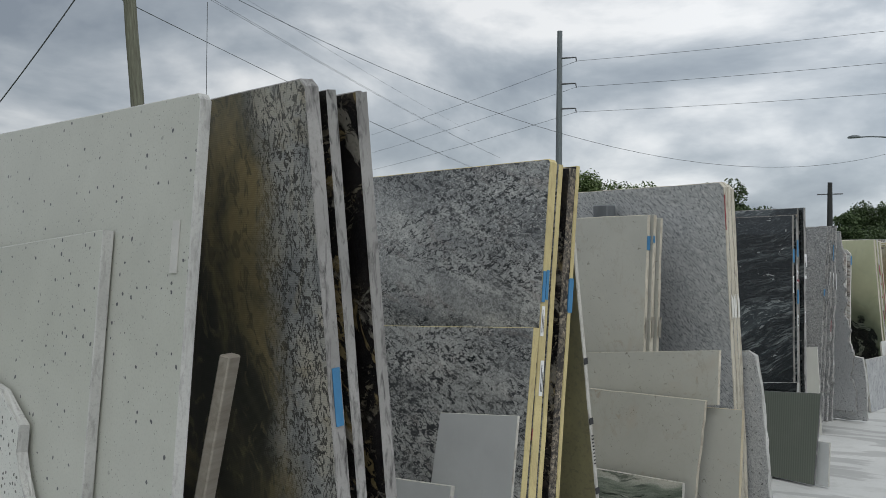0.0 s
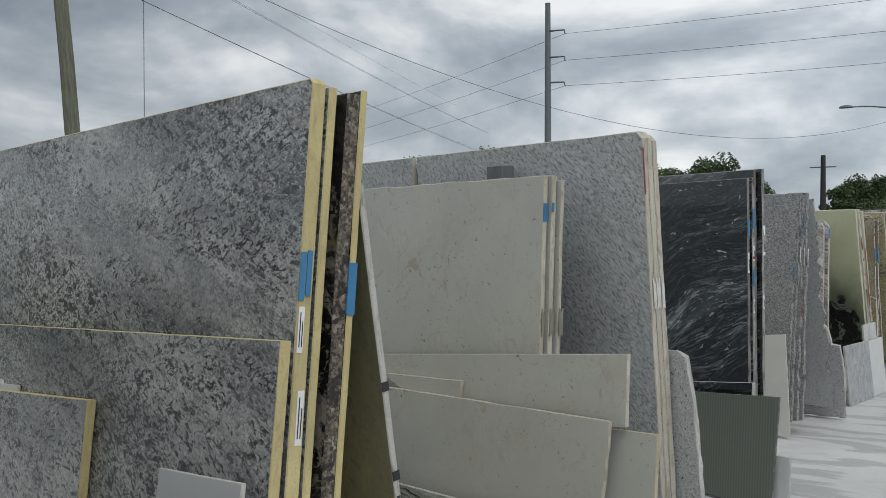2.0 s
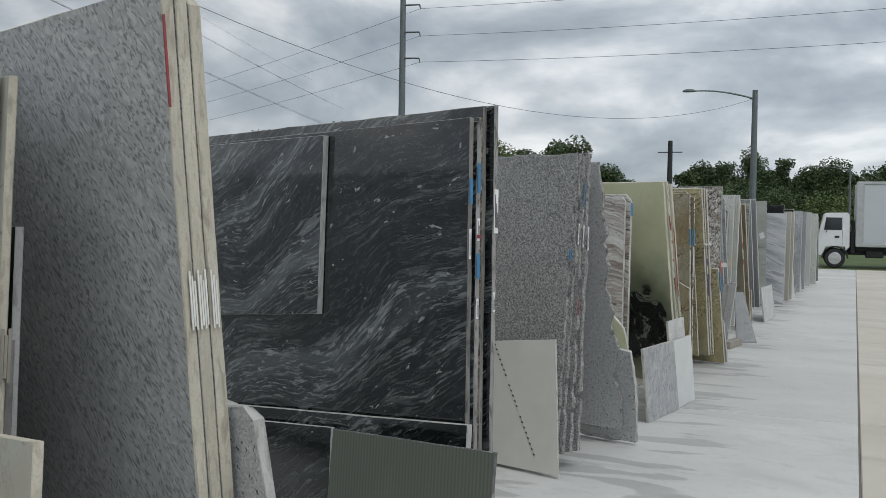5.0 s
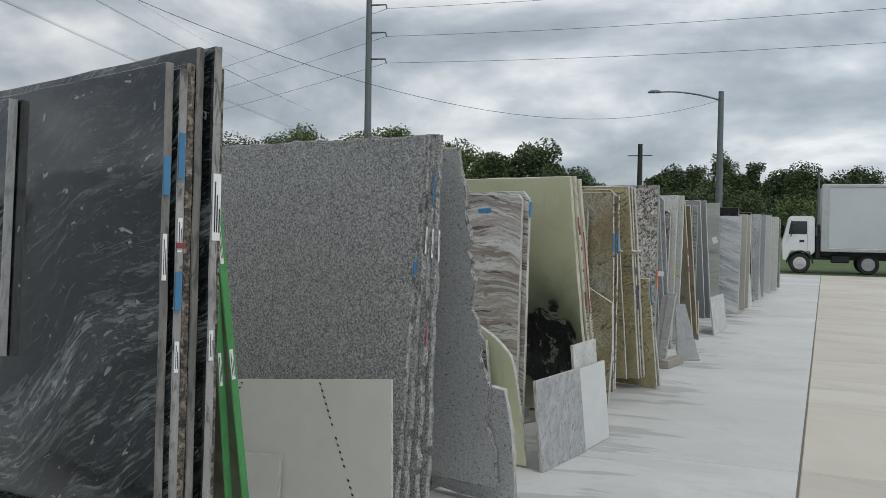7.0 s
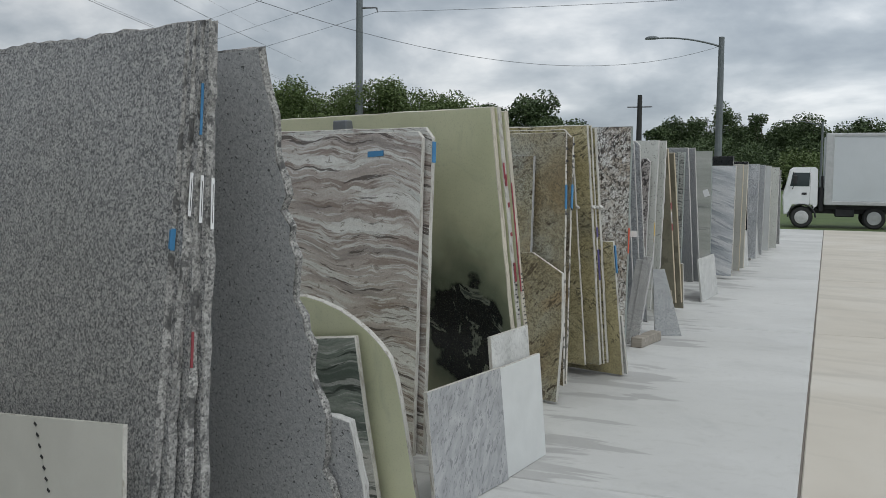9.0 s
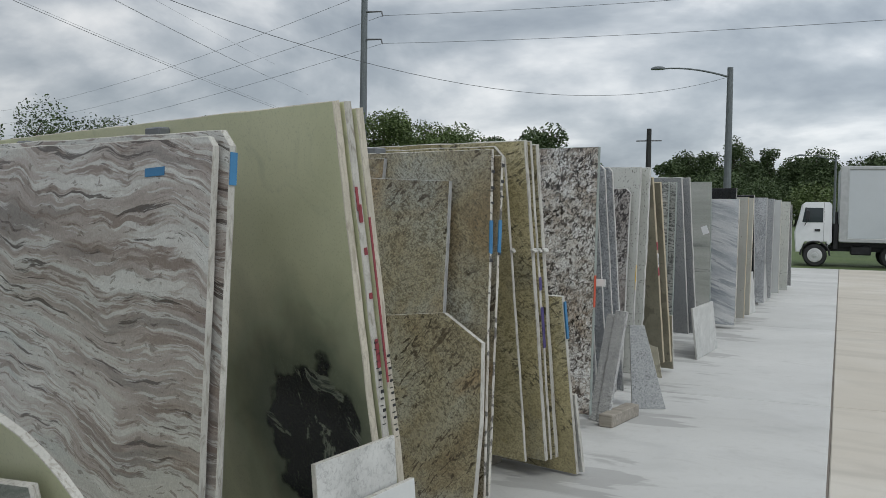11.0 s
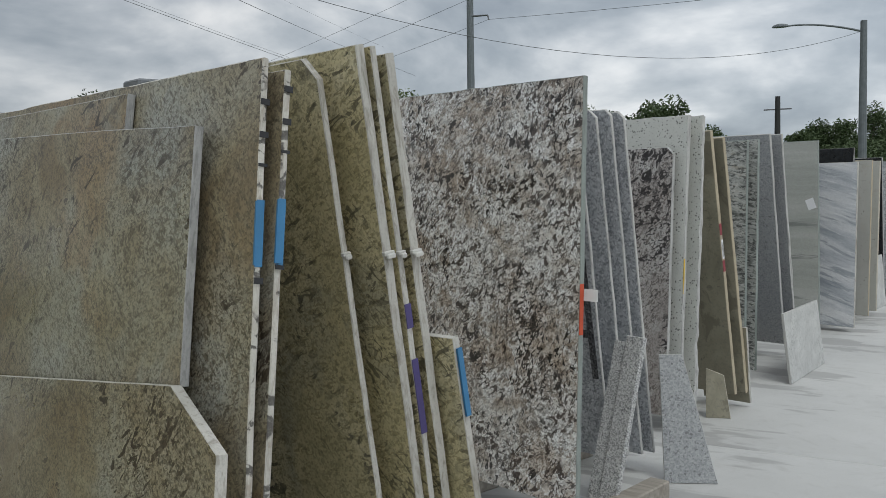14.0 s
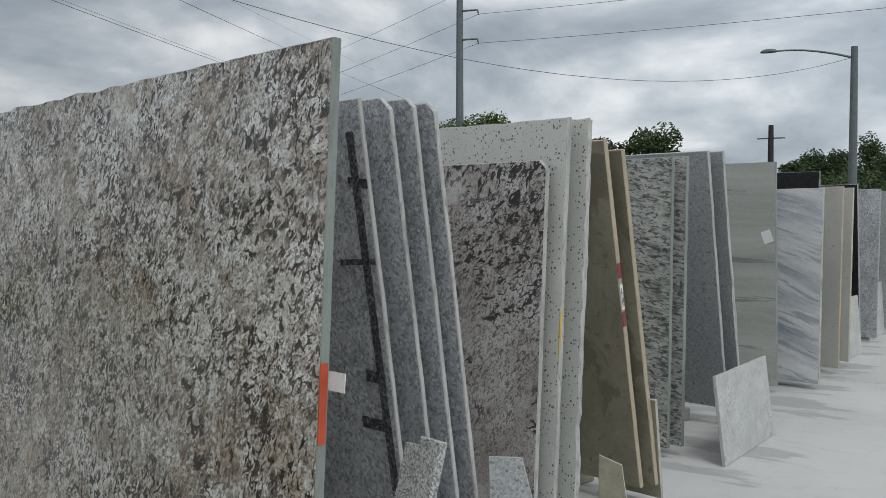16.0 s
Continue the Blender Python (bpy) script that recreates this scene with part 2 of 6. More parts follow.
def concrete_floor():
    m = Mat("weathered_concrete", 0.75)
    col = m.ramp(m.noise(0.5, 6, 0.4), [(0.3, (0.43, 0.428, 0.415)), (0.5, (0.49, 0.488, 0.475)), (0.7, (0.56, 0.555, 0.54))])
    v = m.mapped((0.7, 1.3, 1), (0, 0, 16))
    col = m.layer(col, m.noise(1.0, 6, 0.8, 0.6, v), 0.55, 0.72, (0.36, 0.36, 0.355), 0.6)
    col = m.layer(col, m.noise(2.6, 6, 1.0, 0.65, v), 0.57, 0.7, (0.40, 0.395, 0.38), 0.7)
    col = m.layer(col, m.noise(14, 6, 0.6), 0.55, 0.75, (0.36, 0.35, 0.335), 0.4)
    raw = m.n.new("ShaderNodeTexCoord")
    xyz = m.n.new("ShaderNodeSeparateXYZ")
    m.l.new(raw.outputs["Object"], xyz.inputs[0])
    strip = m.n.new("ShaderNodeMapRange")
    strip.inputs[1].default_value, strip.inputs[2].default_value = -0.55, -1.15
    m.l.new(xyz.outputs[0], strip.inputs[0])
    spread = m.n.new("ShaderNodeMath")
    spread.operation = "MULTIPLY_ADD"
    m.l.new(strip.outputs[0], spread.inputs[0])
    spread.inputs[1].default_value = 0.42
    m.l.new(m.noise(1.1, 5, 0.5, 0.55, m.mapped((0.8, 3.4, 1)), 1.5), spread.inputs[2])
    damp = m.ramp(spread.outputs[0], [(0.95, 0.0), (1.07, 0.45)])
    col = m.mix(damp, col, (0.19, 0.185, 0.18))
    col = m.layer(col, m.noise(220, 3), 0.5, 0.7, (0.38, 0.37, 0.35), 0.45)
    return m.done(col, m.noise(80, 4), 0.12, rough=m.ramp(m.noise(1.3, 5), [(0.35, 0.5), (0.65, 0.85)]))


def wormed(name, stops, flow, rot, stretch, patches=(), strokes=(), grain=(140, 0.22), rough=0.3, bump=0.04):
    """Stone with soft clouds along a bed, and curled dark strokes gathered in clusters.
    patches: (scale, lo, hi, colour, amount); strokes: (scale, squeeze, turn, lo, hi, colour, amount, cluster scale, cluster lo, cluster hi)."""
    m = Mat(name, rough)
    v = m.warped(m.mapped(stretch, (0, rot, 0)), 2.2, flow)
    col = m.ramp(m.noise(2.2, 8, 0.4, 0.62, v, 1.9), stops)
    for sc, lo, hi, rgb, am in patches:
        col = m.layer(col, m.noise(sc, 6, 0.6, 0.6, v, 1.9), lo, hi, rgb, am)
    for sc, al, turn, lo, hi, rgb, am, msc, mlo, mhi in strokes:
        w = m.warped(m.mapped((al, 1, 1), (0, turn, 0)), sc * 0.3, 0.5 / sc)
        mask = m.ramp(m.noise(sc, 4, 1.1, 0.55, w, 1.9), [(lo, 0.0), (hi, am)])
        some = m.ramp(m.noise(msc, 5, 0.4, 0.6, v, 1.9), [(mlo, 0.0), (mhi, 1.0)])
        col = m.mix(m.mix(1.0, mask, some, "MULTIPLY"), col, rgb)
    gs, ga = grain
    g = m.cells(gs, m.warped(m.vec, gs * 0.5, 0.6 / gs))
    col = m.mix(1.0, col, m.ramp(g, [(0.0, 1.0 - ga * 1.6), (0.5, 1.0 - ga * 0.4), (1.0, 1.0)]), "MULTIPLY")
    f = m.noise(gs * 0.8, 3, 0.4)
    return m.done(col, f, bump, rough=m.ramp(m.noise(2.5, 4), [(0.3, rough * 0.75), (0.7, min(1, rough * 1.6))]))


def bedded(name, rot, folds, stops, base, lines, flecks=(), rough=0.2, spec=0.5):
    """Layered stone: long beds that rise and fall in folds. folds: (scale, height) pairs;
    base: (scale, squeeze); lines: (scale, squeeze, lo, hi, colour, amount, follow), follow: how far the lines keep to the pale beds."""
    m = Mat(name, rough, 0.0, spec)
    v = m.mapped((1, 1, 1), (0, rot, 0))
    for sc, high in folds:
        nz = m.n.new("ShaderNodeTexNoise")
        nz.inputs["Scale"].default_value, nz.inputs["Detail"].default_value = sc, 2
        m.l.new(v, nz.inputs["Vector"])
        k = m.n.new("ShaderNodeVectorMath")
        k.operation = "MULTIPLY_ADD"
        m.l.new(nz.outputs["Color"], k.inputs[0])
        k.inputs[1].default_value = (high * 0.25, 0, high)
        m.l.new(v, k.inputs[2])
        v = k.outputs[0]

    def along(squeeze):
        mp = m.n.new("ShaderNodeMapping")
        mp.inputs["Scale"].default_value = (squeeze, 1, 1)
        m.l.new(v, mp.inputs["Vector"])
        return mp.outputs[0]

    beds = m.noise(base[0], 7, 0.15, 0.6, along(base[1]), 2.0)
    col = m.ramp(beds, stops)
    for sc, sq, lo, hi, rgb, am, follow in lines:
        mask = m.ramp(m.noise(sc, 6, 0.3, 0.62, along(sq), 1.9), [(lo, 0.0), (hi, am)])
        keep = m.ramp(beds, [(0.40, 1.0 - follow), (0.62, 1.0)])
        col = m.mix(m.mix(1.0, mask, keep, "MULTIPLY"), col, rgb)
    for sc, sq, lo, hi, rgb, am in flecks:
        col = m.layer(col, m.noise(sc, 3, 0.5, 0.5, along(sq), 1.9), lo, hi, rgb, am)
    f = m.noise(120, 3, 0.5)
    col = m.mix(1.0, col, m.ramp(m.cells(170), [(0.0, 0.82), (1.0, 1.0)]), "MULTIPLY")
    return m.done(col, f, 0.02)


def mesh_backed():
    """Resin-meshed back of a gold granite: dark olive haze over the mesh, bare veined stone along the free end."""
    m = Mat("mesh_backed_granite", 0.5)
    raw = m.n.new("ShaderNodeTexCoord")
    xyz = m.n.new("ShaderNodeSeparateXYZ")
    m.l.new(raw.outputs["Object"], xyz.inputs[0])
    v = m.warped(m.mapped((1.2, 1, 0.75), (0, 6, 0)), 2.0, 0.22)
    hazy = m.ramp(m.noise(2.6, 7, 0.6, 0.6, v, 1.9), [(0.25, (0.03, 0.031, 0.024)), (0.45, (0.06, 0.058, 0.041)), (0.58, (0.14, 0.12, 0.068)), (0.78, (0.25, 0.20, 0.10))])
    hazy = m.layer(hazy, m.noise(11, 5, 1.0, 0.6, v, 1.9), 0.60, 0.74, (0.20, 0.17, 0.095), 0.6)
    hazy = m.layer(hazy, m.noise(22, 5, 0.8, 0.6, v, 1.9), 0.58, 0.70, (0.04, 0.04, 0.032), 0.55)
    bare = m.ramp(m.noise(4, 7, 0.6, 0.62, v, 1.9), [(0.25, (0.19, 0.20, 0.20)), (0.5, (0.30, 0.305, 0.29)), (0.75, (0.39, 0.37, 0.31))])
    bare = m.layer(bare, m.noise(4, 5, 0.6, 0.6, None, 1.9), 0.60, 0.74, (0.26, 0.21, 0.11), 0.6)
    line = m.noise(24, 5, 1.0, 0.6, m.mapped((1.3, 1, 0.6)), 1.0)
    away = m.n.new("ShaderNodeMath")
    away.operation = "SUBTRACT"
    m.l.new(line, away.inputs[0])
    away.inputs[1].default_value = 0.5
    size = m.n.new("ShaderNodeMath")
    size.operation = "ABSOLUTE"
    m.l.new(away.outputs[0], size.inputs[0])
    bare = m.mix(m.ramp(size.outputs[0], [(0.010, 0.85), (0.034, 0.0)]), bare, (0.02, 0.02, 0.02))
    bare = m.layer(bare, m.noise(60, 4, 1.0, 0.55, None, 1.9), 0.62, 0.68, (0.03, 0.03, 0.028), 0.8)
    rim = m.n.new("ShaderNodeMath")
    rim.operation = "MULTIPLY_ADD"
    m.l.new(m.noise(3.5, 5, 0.5, 0.55, None, 1.5), rim.inputs[0])
    rim.inputs[1].default_value = 0.22
    m.l.new(xyz.outputs[0], rim.inputs[2])
    col = m.mix(m.ramp(stepped(m, rim.outputs[0], -0.16, 0.0), [(0.0, 0.0), (1.0, 1.0)]), hazy, bare)
    weave = m.mix(1.0, m.wave(60, 0.0, None, 0, "X"), m.wave(60, 0.0, None, 0, "Z"), "MULTIPLY")
    return m.done(m.mix(0.16, col, weave, "OVERLAY"), weave, 0.12)


def stepped(m, value, lo, hi):
    r = m.n.new("ShaderNodeMapRange")
    r.inputs[1].default_value, r.inputs[2].default_value = lo, hi
    m.l.new(value, r.inputs[0])
    return r.outputs[0]


STONE = {
    "white_quartz": quartz("white_quartz", (0.45, 0.455, 0.405), 46, (0.06, 0.06, 0.07), 0.24, 0.80),
    "mesh_back": mesh_backed(),
    "dark_gold": wormed("dark_gold_granite", [(0.25, (0.008, 0.008, 0.009)), (0.50, (0.020, 0.018, 0.017)), (0.75, (0.07, 0.058, 0.045))], 0.12, 35, (1, 1, 0.8), [(9, 0.64, 0.72, (0.22, 0.17, 0.085), 0.8), (7, 0.67, 0.75, (0.28, 0.26, 0.22), 0.7)], [(46, 0.5, 20, 0.60, 0.66, (0.22, 0.19, 0.14), 0.8, 5, 0.48, 0.64), (50, 0.5, -30, 0.56, 0.62, (0.01, 0.01, 0.011), 0.9, 4, 0.35, 0.55)], (120, 0.15), 0.2),
    "grey_bianco": wormed("grey_white_granite", [(0.20, (0.20, 0.208, 0.212)), (0.40, (0.32, 0.327, 0.322)), (0.58, (0.44, 0.445, 0.43)), (0.80, (0.56, 0.555, 0.525))], 0.12, -13, (0.32, 1, 1.15), [(8, 0.60, 0.74, (0.58, 0.58, 0.55), 0.6), (12, 0.62, 0.74, (0.22, 0.18, 0.165), 0.4), (1.3, 0.56, 0.72, (0.15, 0.158, 0.16), 0.55)], [(82, 0.42, -14, 0.56, 0.62, (0.08, 0.085, 0.09), 0.85, 1.6, 0.30, 0.58), (54, 0.45, -22, 0.60, 0.645, (0.02, 0.024, 0.028), 0.97, 2.0, 0.36, 0.56), (64, 0.42, 18, 0.61, 0.655, (0.018, 0.021, 0.024), 0.96, 2.6, 0.38, 0.56), (38, 0.45, -8, 0.66, 0.70, (0.03, 0.034, 0.038), 0.95, 2.2, 0.44, 0.60), (110, 0.5, 0, 0.60, 0.66, (0.66, 0.66, 0.63), 0.6, 3.0, 0.40, 0.60)], (140, 0.28), 0.3),
    "limestone": veined("cream_limestone", [(0.2, (0.415, 0.41, 0.37)), (0.5, (0.455, 0.45, 0.41)), (0.8, (0.50, 0.495, 0.45))], 1.2, (1, 1, 0.8), (0, 0, 0), (2, 0.3), [("spot", 1.3, 0.68, 0.86, (0.43, 0.37, 0.30), 0.5), ("vein*", 3, 0.010, 0.003, (0.38, 0.345, 0.29), 0.5), ("spot*", 5, 0.70, 0.78, (0.34, 0.27, 0.20), 0.6), ("spot*", 26, 0.72, 0.76, (0.15, 0.135, 0.11), 0.8), ("spot*", 50, 0.72, 0.77, (0.26, 0.24, 0.20), 0.6)], 0.5, 120, (0.46, 0.44, 0.39), 0.3),
    "white_fleck": veined("grey_flecked_granite", [(0.2, (0.235, 0.24, 0.245)), (0.5, (0.31, 0.315, 0.32)), (0.8, (0.41, 0.41, 0.41))], 14, (0.4, 1, 1), (0, 55, 0), (6, 0.1), [("flow", 40, 0.58, 0.68, (0.15, 0.155, 0.165), 0.85)], 0.35, 120, (0.25, 0.25, 0.26), 0.3),
    "grey_granite": speckled("grey_speckled_granite", [(0.0, (0.06, 0.06, 0.065)), (0.3, (0.19, 0.195, 0.20)), (0.6, (0.31, 0.31, 0.305)), (1.0, (0.50, 0.49, 0.47))], 150, [(110, 0.60, 0.68, (0.04, 0.04, 0.045), 0.8)], 0.8, 0.15, 0.35, bigrgb=(0.2, 0.205, 0.215)),
    "light_grey": speckled("light_grey_granite", [(0.0, (0.30, 0.305, 0.31)), (0.45, (0.46, 0.465, 0.465)), (1.0, (0.62, 0.62, 0.61))], 150, [(75, 0.70, 0.75, (0.05, 0.05, 0.05), 0.9)], 1.2, 0.15, 0.5, bigrgb=(0.36, 0.365, 0.37)),
    "wave_marble": bedded("pink_grey_wave_marble", -4, ((1.3, 0.36), (4.5, 0.085), (14, 0.012)), [(0.20, (0.25, 0.225, 0.21)), (0.38, (0.36, 0.315, 0.285)), (0.52, (0.44, 0.40, 0.365)), (0.66, (0.52, 0.51, 0.48)), (0.82, (0.46, 0.475, 0.455))], (7, 0.10), [(30, 0.07, 0.54, 0.66, (0.22, 0.17, 0.145), 0.75, 0.0), (22, 0.08, 0.60, 0.68, (0.66, 0.66, 0.63), 0.85, 0.3), (48, 0.06, 0.60, 0.70, (0.60, 0.595, 0.57), 0.65, 0.0), (26, 0.07, 0.66, 0.72, (0.07, 0.057, 0.05), 0.85, 0.0)], [(60, 0.3, 0.72, 0.78, (0.15, 0.12, 0.10), 0.6)], 0.2),
    "green_marble": bedded("green_grey_wave_marble", 8, ((1.6, 0.26), (6, 0.06)), [(0.20, (0.10, 0.125, 0.10)), (0.38, (0.25, 0.28, 0.235)), (0.54, (0.41, 0.42, 0.37)), (0.70, (0.54, 0.52, 0.465)), (0.85, (0.45, 0.47, 0.42))], (7, 0.12), [(20, 0.10, 0.56, 0.66, (0.09, 0.11, 0.09), 0.8, 0.0), (30, 0.08, 0.62, 0.70, (0.64, 0.63, 0.58), 0.7, 0.3), (15, 0.12, 0.64, 0.70, (0.03, 0.04, 0.03), 0.9, 0.0)]),
    "gold_granite": wormed("gold_brown_granite", [(0.22, (0.235, 0.18, 0.105)), (0.42, (0.31, 0.265, 0.175)), (0.58, (0.345, 0.32, 0.245)), (0.80, (0.385, 0.385, 0.335))], 0.35, 30, (0.7, 1, 0.9), [(1.0, 0.56, 0.70, (0.35, 0.365, 0.335), 0.75), (1.6, 0.58, 0.72, (0.31, 0.20, 0.10), 0.6), (5, 0.60, 0.74, (0.40, 0.355, 0.24), 0.5)], [(100, 0.5, 20, 0.56, 0.63, (0.15, 0.12, 0.08), 0.7, 2.0, 0.25, 0.50), (90, 0.4, -40, 0.58, 0.64, (0.11, 0.09, 0.06), 0.75, 2.4, 0.35, 0.55), (30, 0.4, 35, 0.65, 0.69, (0.045, 0.03, 0.018), 0.95, 2.0, 0.52, 0.64), (44, 0.35, 50, 0.65, 0.70, (0.065, 0.045, 0.028), 0.9, 2.6, 0.48, 0.62), (14, 0.45, 40, 0.76, 0.79, (0.035, 0.022, 0.015), 0.95, 1.6, 0.52, 0.64)], (150, 0.32), 0.3),
    "olive_granite": wormed("olive_gold_granite", [(0.22, (0.42, 0.365, 0.205)), (0.45, (0.54, 0.475, 0.275)), (0.62, (0.63, 0.56, 0.34)), (0.80, (0.68, 0.62, 0.42))], 0.35, 30, (0.9, 1, 0.8), [(1.6, 0.60, 0.74, (0.37, 0.355, 0.27), 0.6), (5, 0.60, 0.74, (0.60, 0.52, 0.29), 0.5)], [(64, 0.4, 20, 0.58, 0.66, (0.24, 0.20, 0.10), 0.65, 2.2, 0.25, 0.5), (32, 0.36, 25, 0.62, 0.66, (0.08, 0.07, 0.045), 0.8, 2.2, 0.50, 0.64), (44, 0.36, -40, 0.62, 0.67, (0.10, 0.088, 0.052), 0.8, 2.6, 0.48, 0.64)], (150, 0.28), 0.35),
    "cluster": wormed("white_brown_black_granite", [(0.18, (0.42, 0.365, 0.31)), (0.36, (0.58, 0.54, 0.495)), (0.52, (0.72, 0.71, 0.69)), (0.80, (0.82, 0.825, 0.82))], 0.12, 50, (3.2, 1, 2.6), [(0.9, 0.52, 0.72, (0.46, 0.37, 0.29), 0.6), (4.2, 0.60, 0.70, (0.84, 0.845, 0.845), 0.8), (5.5, 0.60, 0.70, (0.38, 0.32, 0.265), 0.55)], [(52, 0.6, 55, 0.55, 0.61, (0.24, 0.19, 0.15), 0.8, 0.9, 0.25, 0.50), (38, 0.65, 45, 0.59, 0.635, (0.075, 0.058, 0.05), 0.95, 1.1, 0.32, 0.54), (46, 0.6, 75, 0.60, 0.645, (0.03, 0.027, 0.027), 0.97, 1.0, 0.40, 0.60), (27, 0.6, 35, 0.63, 0.665, (0.035, 0.03, 0.028), 0.97, 1.3, 0.46, 0.62), (85, 0.6, 20, 0.60, 0.66, (0.14, 0.115, 0.10), 0.8, 1.2, 0.30, 0.55)], (130, 0.3), 0.25),
    "blue_grey": veined("blue_grey_granite", [(0.2, (0.38, 0.395, 0.41)), (0.5, (0.51, 0.525, 0.54)), (0.8, (0.64, 0.65, 0.66))], 6, (1, 1, 0.7), (0, 10, 0), (5, 0.2), [("grain", 100, 0.74, 0.80, (0.22, 0.23, 0.245), 0.7), ("grain", 90, 0.84, 0.87, (0.70, 0.71, 0.72), 0.7), ("spot", 36, 0.60, 0.68, (0.15, 0.155, 0.165), 0.6), ("ridge*", 20, 0.03, 0.008, (0.16, 0.165, 0.175), 0.7)], 0.35, 150, (0.2, 0.205, 0.215), 0.5),
    "pink_black": wormed("pink_black_granite", [(0.22, (0.33, 0.295, 0.27)), (0.5, (0.43, 0.395, 0.365)), (0.78, (0.56, 0.54, 0.51))], 0.2, 40, (0.7, 1, 0.9), [(6, 0.60, 0.72, (0.58, 0.565, 0.54), 0.5)], [(75, 0.5, 60, 0.57, 0.63, (0.13, 0.105, 0.09), 0.8, 2.4, 0.28, 0.46), (30, 0.5, 65, 0.56, 0.60, (0.02, 0.016, 0.016), 0.97, 1.5, 0.42, 0.54), (44, 0.5, 20, 0.58, 0.62, (0.025, 0.02, 0.02), 0.95, 1.8, 0.38, 0.52)], (130, 0.26), 0.3),
    "white_speckle": quartz("white_speckled_granite", (0.56, 0.565, 0.525), 62, (0.08, 0.078, 0.07), 0.32, 0.55, 0.35),
    "olive_plain": veined("olive_brown_stone", [(0.3, (0.20, 0.185, 0.135)), (0.5, (0.27, 0.25, 0.185)), (0.7, (0.33, 0.305, 0.23))], 1.5, (1, 1, 0.7), (0, 20, 0), (2, 0.3), [("flow", 3, 0.63, 0.7, (0.14, 0.125, 0.09), 0.6), ("spot*", 18, 0.66, 0.72, (0.12, 0.11, 0.08), 0.6)], 0.4),
    "green_wavy": bedded("grey_green_wavy_granite", -8, ((2.5, 0.12), (9, 0.02)), [(0.22, (0.20, 0.21, 0.195)), (0.45, (0.36, 0.37, 0.35)), (0.65, (0.50, 0.51, 0.48)), (0.82, (0.42, 0.40, 0.34))], (22, 0.26), [(52, 0.28, 0.56, 0.64, (0.08, 0.085, 0.08), 0.85, 0.0), (60, 0.3, 0.58, 0.66, (0.58, 0.585, 0.56), 0.7, 0.0)], [(70, 0.4, 0.64, 0.70, (0.05, 0.052, 0.05), 0.8)], 0.3),
    "fine_grey": speckled("fine_grey_granite", [(0.0, (0.22, 0.23, 0.235)), (0.5, (0.33, 0.34, 0.345)), (1.0, (0.45, 0.455, 0.455))], 130, [(60, 0.68, 0.73, (0.10, 0.10, 0.105), 0.7)], 0.9, 0.15, 0.35, bigrgb=(0.25, 0.255, 0.27)),
    "linear_grey": bedded("linear_grey_marble", -2, ((1.2, 0.10),), [(0.25, (0.37, 0.385, 0.35)), (0.5, (0.43, 0.44, 0.40)), (0.75, (0.49, 0.495, 0.46))], (6, 0.06), [(9, 0.04, 0.70, 0.73, (0.20, 0.215, 0.20), 0.7, 0.0)], (), 0.25),
    "streak_marble": bedded("white_blue_streaked_marble", -16, ((1.2, 0.16), (6, 0.02)), [(0.22, (0.36, 0.385, 0.42)), (0.42, (0.54, 0.56, 0.59)), (0.60, (0.68, 0.69, 0.705)), (0.80, (0.75, 0.755, 0.76))], (7, 0.13), [(18, 0.10, 0.60, 0.70, (0.30, 0.325, 0.36), 0.7, 0.0), (30, 0.08, 0.62, 0.70, (0.78, 0.785, 0.79), 0.6, 0.0)], (), 0.2),
    "black": plain("black_granite", (0.016, 0.017, 0.019), 0.15, vary=0.4, scale=20),
    "white": plain("white_stone", (0.53, 0.54, 0.53), 0.35, vary=0.05),
    "pale_tile": veined("pale_grey_tile", [(0.2, (0.38, 0.38, 0.365)), (0.5, (0.46, 0.46, 0.445)), (0.8, (0.54, 0.54, 0.52))], 5, (0.8, 1, 1.2), (0, 30, 0), (4, 0.25), [("ridge*", 12, 0.02, 0.005, (0.22, 0.22, 0.21), 0.7), ("spot", 30, 0.66, 0.76, (0.28, 0.28, 0.27), 0.5)], 0.4),
    "cream_tile": plain("cream_porcelain", (0.60, 0.595, 0.55), 0.35, vary=0.04),
    "onyx": onyx("pale_green_onyx"),
    "onyx_blot": onyx("blotched_green_onyx", (-0.34, 0.50), 0.30),
    "salt_pepper": speckled("salt_and_pepper_granite", [(0.0, (0.05, 0.05, 0.05)), (0.35, (0.22, 0.22, 0.22)), (0.6, (0.45, 0.45, 0.44)), (1.0, (0.62, 0.62, 0.6))], 190, [], 1, 0.05, 0.35),
    "dark_speckle": speckled("dark_speckled_granite", [(0.0, (0.01, 0.01, 0.011)), (0.45, (0.03, 0.03, 0.032)), (0.75, (0.09, 0.09, 0.095)), (1.0, (0.3, 0.3, 0.31))], 90, [], 1, 0.05, 0.35),
    "yellow_stone": veined("yellow_olive_stone", [(0.25, (0.22, 0.205, 0.12)), (0.5, (0.34, 0.31, 0.17)), (0.75, (0.48, 0.42, 0.20))], 1.4, (1.4, 1, 0.5), (0, 8, 0), (2, 0.3), [("spot", 14, 0.64, 0.72, (0.20, 0.185, 0.11), 0.5)], 0.45),
    "ribbed_green": None,
}


